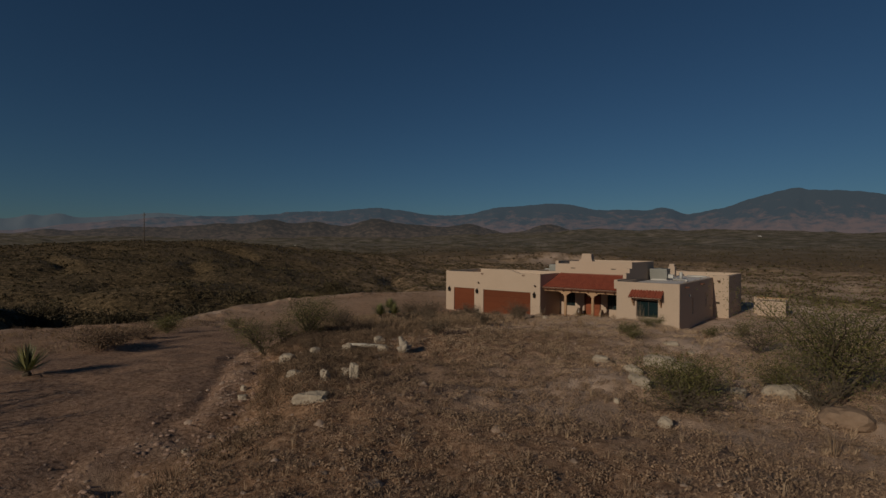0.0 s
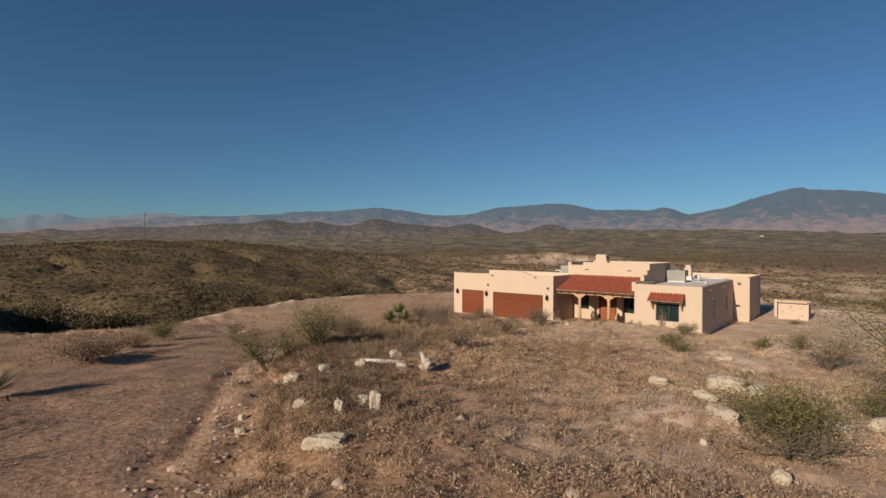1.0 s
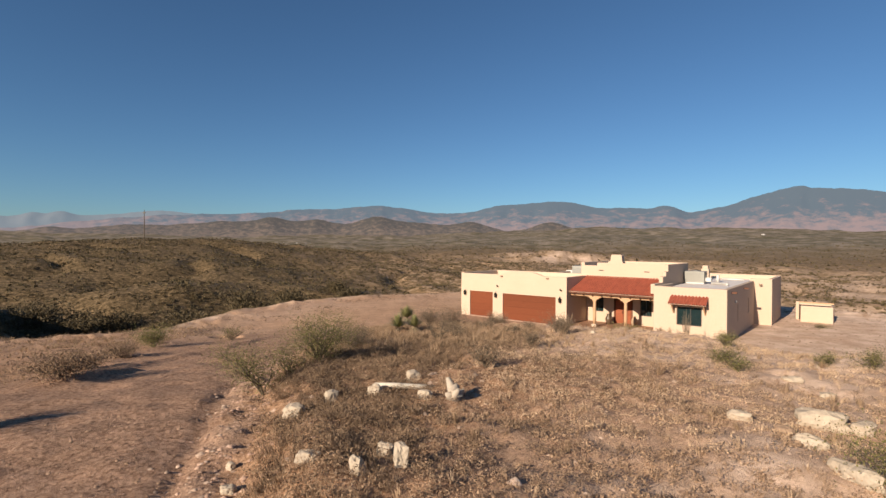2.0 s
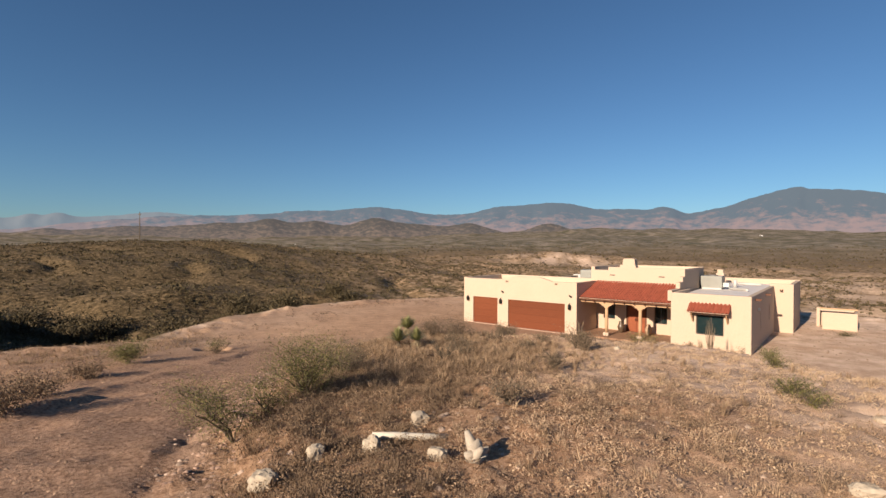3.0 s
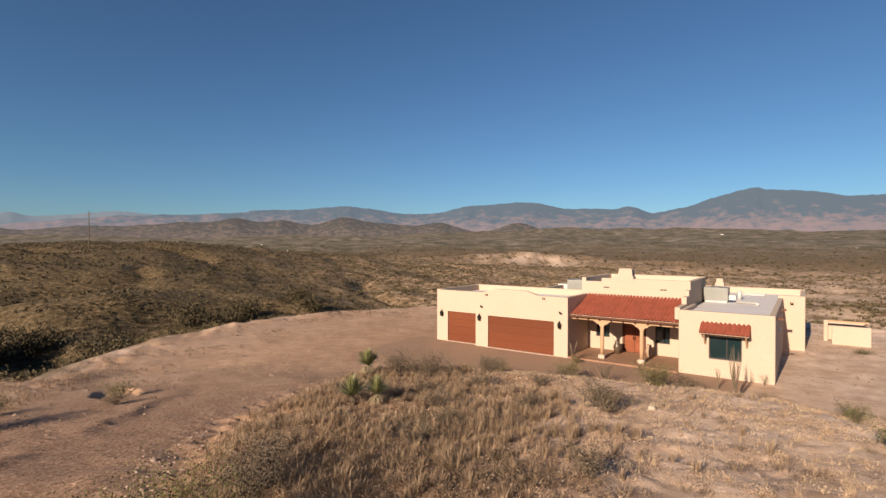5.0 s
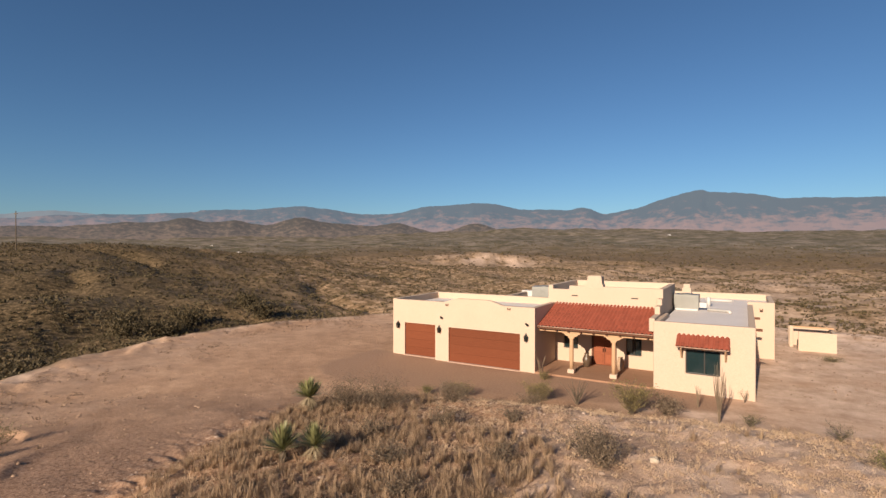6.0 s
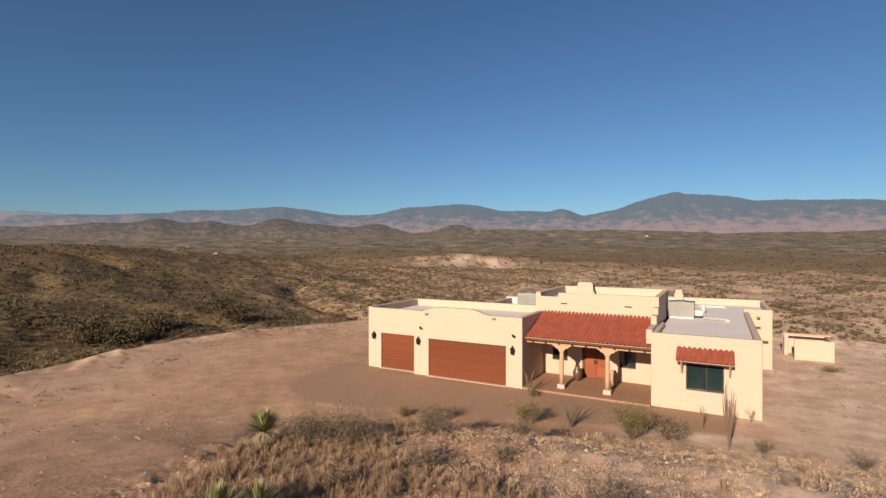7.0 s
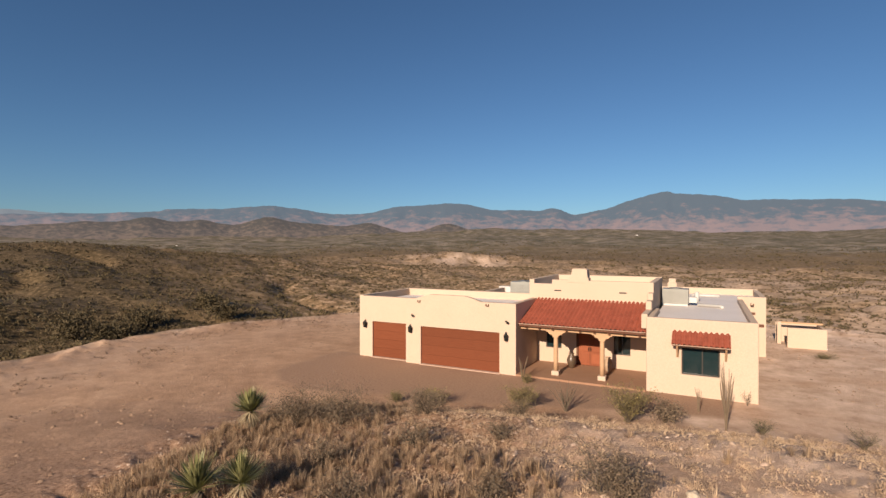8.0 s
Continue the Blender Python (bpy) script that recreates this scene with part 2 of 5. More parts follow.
def box(bm, x0, x1, y0, y1, z0, z1, bevel=0.0):
    vs = bmesh.ops.create_cube(bm, size=1.0, matrix=Matrix.LocRotScale(((x0 + x1) / 2, (y0 + y1) / 2, (z0 + z1) / 2), None, (abs(x1 - x0), abs(y1 - y0), abs(z1 - z0))))["verts"]
    if bevel:
        bmesh.ops.bevel(bm, geom=list({e for v in vs for e in v.link_edges}), offset=bevel, segments=2, affect="EDGES", profile=0.5)
    return bm


def boxed(*args, bevel=0.0):
    return box(bmesh.new(), *args, bevel=bevel)


def solid(adds, cuts=(), bevel=0.05):
    """One closed body: the union of some boxes less others, with its sharp edges rounded."""
    planes = [sorted({round(b[2 * a + e], 4) for b in (*adds, *cuts) for e in (0, 1)}) for a in range(3)]
    mids = [[(p[i] + p[i + 1]) / 2 for i in range(len(p) - 1)] for p in planes]

    def inside(b, x, y, z):
        return b[0] < x < b[1] and b[2] < y < b[3] and b[4] < z < b[5]

    full = {}
    for i, x in enumerate(mids[0]):
        for j, y in enumerate(mids[1]):
            for k, z in enumerate(mids[2]):
                if any(inside(b, x, y, z) for b in adds) and not any(inside(b, x, y, z) for b in cuts):
                    full[i, j, k] = True
    bm, made = bmesh.new(), {}

    def vert(i, j, k):
        if (i, j, k) not in made:
            made[i, j, k] = bm.verts.new((planes[0][i], planes[1][j], planes[2][k]))
        return made[i, j, k]

    sides = (((1, 0, 0), ((1, 0, 0), (1, 1, 0), (1, 1, 1), (1, 0, 1))), ((-1, 0, 0), ((0, 0, 0), (0, 0, 1), (0, 1, 1), (0, 1, 0))),
             ((0, 1, 0), ((0, 1, 0), (0, 1, 1), (1, 1, 1), (1, 1, 0))), ((0, -1, 0), ((0, 0, 0), (1, 0, 0), (1, 0, 1), (0, 0, 1))),
             ((0, 0, 1), ((0, 0, 1), (1, 0, 1), (1, 1, 1), (0, 1, 1))), ((0, 0, -1), ((0, 0, 0), (0, 1, 0), (1, 1, 0), (1, 0, 0))))
    for i, j, k in full:
        for (a, b, c), corners in sides:
            if (i + a, j + b, k + c) not in full:
                bm.faces.new([vert(i + p, j + q, k + r) for p, q, r in corners])
    bmesh.ops.recalc_face_normals(bm, faces=bm.faces)
    if bevel:
        flat = [e for e in bm.edges if len(e.link_faces) == 2 and e.calc_face_angle(0.0) < 0.01]
        bmesh.ops.dissolve_edges(bm, edges=flat, use_verts=True)
        sharp = [e for e in bm.edges if len(e.link_faces) == 2 and e.calc_face_angle(0.0) > 0.5]
        bmesh.ops.bevel(bm, geom=sharp, offset=bevel, segments=2, affect="EDGES", profile=0.5, clamp_overlap=True)
    return bm


def extruded(bm, outline, depth, m=None):
    """A prism: an outline of (x, z) corners, carried depth along y."""
    m = m or Matrix.Identity(4)
    a = [bm.verts.new(m @ Vector((x, 0, z))) for x, z in outline]
    b = [bm.verts.new(m @ Vector((x, depth, z))) for x, z in outline]
    n = len(outline)
    bm.faces.new(a)
    bm.faces.new(b[::-1])
    for i in range(n):
        bm.faces.new((a[i], b[i], b[(i + 1) % n], a[(i + 1) % n]))
    return bm


def tube(bm, points, radii, sides=6):
    """A tapering tube along points."""
    rings = []
    for i, p in enumerate(points):
        p = Vector(p)
        ahead = Vector(points[min(i + 1, len(points) - 1)]) - Vector(points[max(i - 1, 0)])
        q = ahead.to_track_quat("Z", "Y")
        rings.append([bm.verts.new(p + q @ Vector((radii[i] * math.cos(2 * math.pi * s / sides), radii[i] * math.sin(2 * math.pi * s / sides), 0))) for s in range(sides)])
    for a, b in zip(rings, rings[1:]):
        for s in range(sides):
            bm.faces.new((a[s], a[(s + 1) % sides], b[(s + 1) % sides], b[s]))
    bm.faces.new(rings[0][::-1])
    bm.faces.new(rings[-1])
    return bm


def turned(bm, profile, sides=16, m=None):
    """A body of revolution from (radius, z) pairs."""
    m = m or Matrix.Identity(4)
    rings = [[bm.verts.new(m @ Vector((r * math.cos(2 * math.pi * s / sides), r * math.sin(2 * math.pi * s / sides), z))) for s in range(sides)] for r, z in profile]
    for a, b in zip(rings, rings[1:]):
        for s in range(sides):
            bm.faces.new((a[s], a[(s + 1) % sides], b[(s + 1) % sides], b[s]))
    bm.faces.new(rings[0][::-1])
    bm.faces.new(rings[-1])
    return bm


# ---- the lie of the land ----
def hashed(i, j, seed):
    n = (i * 374761393 + j * 668265263 + seed * 1442695041) & 0xFFFFFFFF
    n = ((n ^ (n >> 13)) * 1274126177) & 0xFFFFFFFF
    return ((n ^ (n >> 16)) & 0xFFFF) / 65535.0


def vnoise(x, y, seed=0):
    x, y = np.asarray(x, float), np.asarray(y, float)
    i, j = np.floor(x).astype(np.int64), np.floor(y).astype(np.int64)
    u, v = x - i, y - j
    u, v = u * u * (3 - 2 * u), v * v * (3 - 2 * v)
    return (hashed(i, j, seed) * (1 - u) + hashed(i + 1, j, seed) * u) * (1 - v) + (hashed(i, j + 1, seed) * (1 - u) + hashed(i + 1, j + 1, seed) * u) * v - 0.5


def smooth(x):
    x = np.clip(x, 0, 1)
    return x * x * (3 - 2 * x)


RIM = [(-47, -12), (-46, 9), (-44, 12), (-41.5, 17), (-45, 20), (-49.5, 27), (-51.5, 34), (-52, 40), (-51, 47), (-45, 57), (-33, 66), (-15, 68), (-2, 66), (8, 60), (22, 50), (42, 40), (60, 20), (60, -45), (-30, -45)]


def beyond_rim(x, y):
    """Distance outwards from the graded pad's rim; negative on the pad."""
    best = np.full(np.shape(x), 1e9)
    inside = np.zeros(np.shape(x), bool)
    for (ax, ay), (bx, by) in zip(RIM, RIM[1:] + RIM[:1]):
        dx, dy = bx - ax, by - ay
        k = np.clip(((x - ax) * dx + (y - ay) * dy) / (dx * dx + dy * dy), 0, 1)
        best = np.minimum(best, np.hypot(x - ax - k * dx, y - ay - k * dy))
        cross = (ay > y) != (by > y)
        inside ^= cross & (x < (bx - ax) * (y - ay) / (by - ay + 1e-12) + ax)
    return np.where(inside, -best, best)


def knoll_side(x, y):
    """Metres inside the grassy knoll, from the road on its one side and from the house pad on the other."""
    edge = np.interp(y, [-8, 5.0, 9.1, 13, 18, 22, 26, 31], [-3.5, -9.6, -15.6, -20, -24.6, -26.3, -27.2, -29])
    foot = np.interp(x, [-45, -30, -20, -11, 0, 20, 40], [33, 31, 34.5, 36.6, 38, 40, 38])
    return (x - edge) * 0.75, foot - y


def height(x, y):
    """The ground's height."""
    x, y = np.asarray(x, float), np.asarray(y, float)
    w = -(x + 12) * 0.8 + (y - 4) * 0.6
    ramp_z = np.clip(3.3 - 0.1 * w, 0.0, None)
    ramp_z = ramp_z - 0.85 * np.maximum(ramp_z - 2.95, 0)
    d_road, d_foot = knoll_side(x, y)
    swell = np.interp(y, [3, 12], [0.16, 0.55]) * np.interp(x, [-13, -5], [1.0, 0.35]) * smooth(d_road / 1.6)
    fall = smooth((d_foot + 0.3) / np.interp(x, [-20, -10, -6], [7.6, 11.0, 17.0]))
    z = (ramp_z + swell) * fall
    knob = smooth(d_road / 2.0) * smooth(d_foot / 4.0)
    z = z + knob * (0.16 * vnoise(x * 0.55, y * 0.55, 3) + 0.10 * vnoise(x * 1.7, y * 1.7, 4) + 0.10 * vnoise(x * 3.1, y * 3.1, 26) + 0.05 * vnoise(x * 5.5, y * 5.5, 27))
    z = z + 0.05 * vnoise(x * 0.35, y * 0.35, 5) * smooth((32 - y) / 6) + 0.03 * vnoise(x * 1.3, y * 1.3, 6) * smooth((36 - y) / 4)
    # the top of the knoll, beside the road's upper end
    z = z + 0.40 * smooth((10.5 - y) / 4.5) * smooth((d_road - 0.2) / 1.8) * smooth((x + 13.2) / 3.0) + 0.24 * np.exp(-((x + 4.2) ** 2 + (y - 11.0) ** 2) / 4.0) - 0.22 * np.exp(-((x + 12.4) ** 2 + (y - 9.3) ** 2) / 2.2)
    # a worn gutter between road and bank
    gut = np.exp(-(((d_road + 1.0 + 0.3 * vnoise(x * 0.6, y * 0.6, 81)) / 0.26) ** 2)) * smooth((13 - y) / 4)
    z = z - gut * (0.09 + 0.16 * vnoise(x * 0.9, y * 0.9, 8) + 0.12 * vnoise(x * 3, y * 3, 29))
    # ruts and washed unevenness on the road, and the broken lip along its far verge
    lane = smooth((-0.4 - d_road) / 1.0) * smooth((17 - y) / 5)
    z = z + lane * (0.10 * vnoise(x * 0.75, y * 0.75, 22) + 0.07 * vnoise(x * 1.9, y * 1.9, 23) + 0.03 * vnoise(x * 4.4, y * 4.4, 28))
    off_verge = y - 9.9 - (-24.2 - x) * 1.35 + 1.2 * vnoise(x * 0.6, y * 0.6, 24) + 0.7 * vnoise(x * 2.1, y * 2.1, 30)
    z = z + np.where(off_verge < 0, np.exp(-(off_verge / 1.8) ** 2), np.exp(-(off_verge / 0.55) ** 2)) * 0.2 * np.clip(0.55 + 1.3 * vnoise(x * 0.5, y * 0.5, 25), 0, 1) * smooth((-20.5 - x) / 2) * smooth((21 - y) / 4)
    # washed hollow on the far side of the road
    ring = np.hypot(x + 34.3, (y - 18.3) * 1.25) + 0.9 * vnoise(x * 0.8, y * 0.8, 17)
    z = z - 0.2 * smooth((1.5 - ring) / 0.5)
    rough = np.exp(-((d_road - 0.1) / 1.1) ** 2) * smooth((30 - y) / 4)
    z = z + rough * (0.22 * vnoise(x * 2.1, y * 2.1, 18) + 0.12 * vnoise(x * 4.5, y * 4.5, 19))
    out = beyond_rim(x, y)
    z = z + 0.35 * np.exp(-((out + 1.5) / 1.6) ** 2) * (0.5 + vnoise(x * 0.3, y * 0.3, 9))
    edge_rough = np.exp(-((out + 1.0) / 1.8) ** 2)
    z = z + edge_rough * (0.30 * vnoise(x * 0.9, y * 0.9, 84) + 0.16 * vnoise(x * 2.3, y * 2.3, 85)) * (0.4 + np.abs(vnoise(x * 0.12, y * 0.12, 86)) * 2)
    o = np.maximum(out, 0)
    d = np.hypot(x + 15, y - 20)
    az = np.degrees(np.arctan2(-(x + 15), y - 20))
    az_off = (az + 180) % 360 - 180
    tilt = np.interp(az_off, [-40, 0, 8, 18, 30, 45, 60, 90], [8.5, 8.5, 10.0, 12.0, 10.5, 7.5, 6.0, 5.0]) * 1e-6
    basin = -9.0 + tilt * np.minimum(d, 3400) ** 2
    shoulder = 15.5 * np.exp(-((az_off - 70) / 26.0) ** 2) * smooth((d - 70) / 190) * (1 - 0.9 * smooth((d - 330) / 260))
    rolls = (4.0 * vnoise(x / 42, y / 42, 11) + 2.3 * vnoise(x / 19, y / 19, 12) + 1.4 * vnoise(x / 7, y / 7, 15) - 1.8 * np.maximum(0.12 - np.abs(vnoise(x / 34, y / 34, 16)), 0) / 0.12) * smooth(o / 25)
    big = (10 * vnoise(x / 210, y / 210, 13) + 4.5 * vnoise(x / 80, y / 80, 14)) * smooth((d - 330) / 300) * (1 + d / 2500)
    # pale eroded bluffs above a wash
    brink = d - 425 - 26 * vnoise(az_off / 3.1, d * 0, 47) - 10 * vnoise(az_off / 0.8, d * 0, 48)
    window = np.exp(-((az_off - 25.5) / 8.0) ** 2)
    scarp = window * (4.2 * smooth(brink / 12) * (1 - smooth((brink - 40) / 120)) + 2.2 * smooth((brink + 26) / 8) * (1 - smooth((brink - 40) / 60)) - 2.5 * np.exp(-((brink + 55) / 35) ** 2))
    scarp = scarp * (0.75 + 0.5 * vnoise(x / 30, y / 30, 49)) + window * np.exp(-((brink - 5) / 30) ** 2) * 2.4 * vnoise(x / 9, y / 9, 50)
    # an unseen bluff, added to throw shade into the ravine beyond the pad
    along = smooth((-86 - x) / 8) * smooth((x + 155) / 14)
    shade_bluff = along * (8.5 * np.exp(-((y - 14.0) / 6.5) ** 2) - 3.0 * np.exp(-((y - 35.0) / 6.5) ** 2))
    outer = basin + shoulder + rolls + big + scarp + shade_bluff
    k = smooth(o / 20)
    return z * (1 - k) + outer * k - 0.6 * smooth(o / 3) * (1 - k)


def ground_at(x, y):
    return float(height(np.array([x]), np.array([y]))[0])


def build_ground():
    radii = np.concatenate([np.arange(0.0, 30, 0.19), np.arange(30.0, 62, 0.45), 62 * 1.025 ** np.arange(0, 174)])
    radii[0] = 0.02
    # the sheet is finer towards the open desert
    ang = np.radians(np.concatenate([np.linspace(60, 195, 420, endpoint=False), np.linspace(195, 420, 380, endpoint=False)]))
    turns = len(ang)
    r, a = np.meshgrid(radii, ang, indexing="ij")
    x, y = -18 + r * np.cos(a), 18 + r * np.sin(a)
    z = height(x, y)
    verts = np.stack([x, y, z], -1).reshape(-1, 3)
    i, j = np.meshgrid(np.arange(len(radii) - 1), np.arange(turns), indexing="ij")
    jn = (j + 1) % turns
    faces = np.stack([i * turns + j, (i + 1) * turns + j, (i + 1) * turns + jn, i * turns + jn], -1).reshape(-1, 4)
    ob = from_arrays("ground", verts, faces, M_GROUND, True)
    d_road, d_foot = knoll_side(x, y)
    out = beyond_rim(x, y)
    wob = 0.8 * vnoise(x * 0.8, y * 0.8, 21)
    on_pad = np.maximum(smooth((wob - d_road) / 0.8), smooth((wob * 2 - d_foot + 1.5) / 2.5))
    w = -(x + 12) * 0.8 + (y - 4) * 0.6
    verge = smooth((4.4 + (-20.8 - x) * 0.85 - y + wob) / 0.9) * smooth((-17 - x) / 3)
    on_pad = on_pad * (1 - 0.85 * verge)
    road = smooth((wob - d_road + 0.3) / 0.8) * smooth((30 - w) / 10) * (1 - verge)
    apron = smooth((x + 35.0 + wob * 1.2) / 0.9) * smooth((y - 34.4 + (x + 34.7) * 0.62 + wob) / 0.8) * smooth((-11.6 - x) / 0.5) * smooth((y - 31.8 - (x + 31) * 0.26 + wob) / 0.8) * smooth((40.6 - y) / 0.2)
    outer = smooth((out + 1.2 + wob * 2) / 2.5)
    pale = np.exp(-((out + 0.3 + wob) / 1.4) ** 2) * np.clip(0.3 + vnoise(x * 0.5, y * 0.5, 87), 0, 0.8)
    d = np.hypot(x + 15, y - 20)
    az = np.degrees(np.arctan2(-(x + 15), y - 20))
    wash = np.exp(-((az - 25 + 3 * vnoise(d / 30, az / 4, 41)) / 7.0) ** 2) * np.exp(-((d - 425) / 38.0) ** 2)
    far_haze = smooth((d - 450) / 900)
    pale = pale + 0.22 * np.exp(-((d_road + 0.3) / 0.6) ** 2) * smooth((16 - y) / 3) * smooth(0.5 + vnoise(x * 1.8, y * 1.8, 82) * 1.5)
    pale = np.clip(pale + wash * smooth(0.4 + vnoise(x / 11, y / 11, 33) * 1.6 + vnoise(x / 4, y / 4, 34) * 1.2), 0, 1)
    # duskiness fades again past 700 m, haze put into the soil colour
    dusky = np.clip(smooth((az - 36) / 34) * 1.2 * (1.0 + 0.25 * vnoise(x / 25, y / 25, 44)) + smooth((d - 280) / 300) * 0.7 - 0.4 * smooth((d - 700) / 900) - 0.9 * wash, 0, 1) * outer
    east = smooth((22 - az) / 12) * smooth((out - 2) / 5) * smooth((420 - d) / 200) * smooth(0.55 + vnoise(x / 6, y / 6, 45) * 1.6)
    stony_side = 1.1 * np.maximum(smooth((x + 19) / 7) * smooth((y - 13) / 8), smooth((x + 10) / 5) * smooth((y - 5) / 6)) * (out < 0) * np.clip(0.78 + 0.7 * vnoise(x * 0.6, y * 0.6, 46), 0, 1)
    pale = np.clip(pale + 0.6 * east + 0.3 * np.exp(-((out + 4) / 4.5) ** 2) * (out < 0) * np.clip(0.6 + vnoise(x * 0.35, y * 0.35, 35), 0, 1) + 0.95 * stony_side * (1 - np.clip(apron, 0, 1)), 0, 1)
    for name, v in (("distance", far_haze), ("dusky", dusky), ("pad", on_pad), ("road", road), ("apron", apron), ("outer", outer), ("pale", pale)):
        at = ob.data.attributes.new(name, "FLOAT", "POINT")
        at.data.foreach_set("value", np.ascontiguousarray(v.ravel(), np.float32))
    return tagged(ob, "reddish brown desert soil, graded pad and dirt road", "ground", kind="structure")


build_ground()


# ---- mountains ----
def ridge(name, radius, base, bumps, depth, rough, material, label, seed, az0=-75, az1=130):
    """A range round the horizon: a base elevation by direction, broad bumps (direction, rise, width, in degrees) and folded noise."""
    n, rows = 900, 20
    az = np.linspace(az0, az1, n)
    A, K = np.meshgrid(az, np.linspace(0, 1, rows), indexing="xy")
    bent = A + (1 - K) * 5 * (vnoise(A * 0.35, K * 2.5, seed + 8) + 0.6 * vnoise(A * 1.1, K * 5, seed + 9))
    C = np.interp(bent, *base)
    for c, e, wd in bumps:
        C = C + e * np.exp(-((bent - c) / wd) ** 2)
    C = C + rough * (vnoise(bent * 0.45, A * 0, seed) + 0.5 * vnoise(bent * 1.3, A * 0, seed + 1) + 0.25 * vnoise(bent * 3.6, A * 0, seed + 2) + 0.2 * vnoise(bent * 9, A * 0, seed + 3))
    C = C + 0.25 * rough * np.sin(math.pi * K) * vnoise(A * 3, K * 9, seed + 10)
    gully = vnoise(A * 0.7 + K, K * 1.5, seed + 5) + 0.5 * vnoise(A * 2.0 - K, K * 3, seed + 6) + 0.25 * vnoise(A * 5 + K, K * 6, seed + 7)
    R = radius - depth * (1 - K) + gully * depth * 0.065 * np.sin(math.pi * K)
    H = 6.5 + R * np.tan(np.radians(C)) * K ** 0.9 - 30 * (1 - K)
    x, y = -8 - R * np.sin(np.radians(A)), 8 + R * np.cos(np.radians(A))
    verts = np.stack([x, y, H], -1).reshape(-1, 3)
    i, j = np.meshgrid(np.arange(rows - 1), np.arange(n - 1), indexing="ij")
    faces = np.stack([i * n + j, i * n + j + 1, (i + 1) * n + j + 1, (i + 1) * n + j], -1).reshape(-1, 4)
    return tagged(from_arrays(name, verts, faces, material, True), label, "mountains", kind="structure")


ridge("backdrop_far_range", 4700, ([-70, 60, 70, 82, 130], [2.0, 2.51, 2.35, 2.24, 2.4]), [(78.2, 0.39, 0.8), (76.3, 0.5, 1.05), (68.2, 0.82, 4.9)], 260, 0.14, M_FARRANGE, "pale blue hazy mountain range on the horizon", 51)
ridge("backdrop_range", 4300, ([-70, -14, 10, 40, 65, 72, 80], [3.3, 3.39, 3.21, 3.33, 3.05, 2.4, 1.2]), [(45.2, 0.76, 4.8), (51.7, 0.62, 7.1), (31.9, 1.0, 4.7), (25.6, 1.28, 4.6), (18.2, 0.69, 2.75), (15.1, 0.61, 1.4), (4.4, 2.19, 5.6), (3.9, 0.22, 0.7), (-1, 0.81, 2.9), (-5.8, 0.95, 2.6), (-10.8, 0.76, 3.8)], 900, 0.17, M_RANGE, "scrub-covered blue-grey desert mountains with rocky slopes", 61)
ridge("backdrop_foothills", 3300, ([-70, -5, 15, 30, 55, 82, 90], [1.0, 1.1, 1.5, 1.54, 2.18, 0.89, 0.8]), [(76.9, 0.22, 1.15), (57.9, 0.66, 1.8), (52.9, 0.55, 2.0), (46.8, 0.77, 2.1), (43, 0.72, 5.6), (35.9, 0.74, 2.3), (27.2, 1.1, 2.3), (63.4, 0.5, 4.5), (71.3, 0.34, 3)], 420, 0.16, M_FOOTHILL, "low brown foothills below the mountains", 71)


# ---- the house ----
house = thing("house", (-21, 45, 0), "single-storey cream stucco house with flat parapet roofs", "house")


def hp(name, bm, material, parent=None, label="", smooth=False):
    """A part of the house, built in the world's metres."""
    ob = part(name, bm, material, parent or house, label, smooth)
    if not parent:
        ob.matrix_parent_inverse = house.matrix_world.inverted()
    return ob


house_inv = house.matrix_world.inverted()
# garage block: double door in the main front, single door set back a little beside it
GX0, GX1, GY, GYS, GB = -32.6, -21.89, 39.79, 40.14, 46.1
hp("garage_wall", solid(
    [(GX0, -28.88, GYS, GYS + 0.3, -0.4, 3.86), (-28.88, GX1, GY, GY + 0.3, -0.4, 3.90), (-28.88, -28.58, GY, GYS + 0.3, -0.4, 3.88),
     (GX0, GX0 + 0.3, GYS, GB, -0.4, 3.90), (GX1 - 0.3, GX1, GY, GB, -0.4, 3.90), (GX0, GX1, GB - 0.3, GB, -0.4, 3.92)],
    [(-31.6, -28.89, GYS - 0.1, GYS + 0.4, -0.02, 2.265), (-27.85, -22.84, GY - 0.1, GY + 0.4, -0.02, 2.265)], 0.05), M_STUCCO)
bm = bmesh.new()
arch = [(-28.6, 3.85)] + [(-28.6 + 5.0 * s, 3.86 + 0.32 * float(smooth(min(s, 1 - s) / 0.3))) for s in np.linspace(0, 1, 25)] + [(-23.6, 3.85)]
extruded(bm, arch, 0.28, Matrix.Translation((0, GY + 0.01, 0)))
hp("parapet", bm, M_STUCCO, None, "raised curved centre of the garage parapet")
hp("roof", boxed(GX0 + 0.25, GX1 - 0.25, GYS + 0.2, GB - 0.2, 3.2, 3.45), M_ROOFING, None, "grey coated flat garage roof")

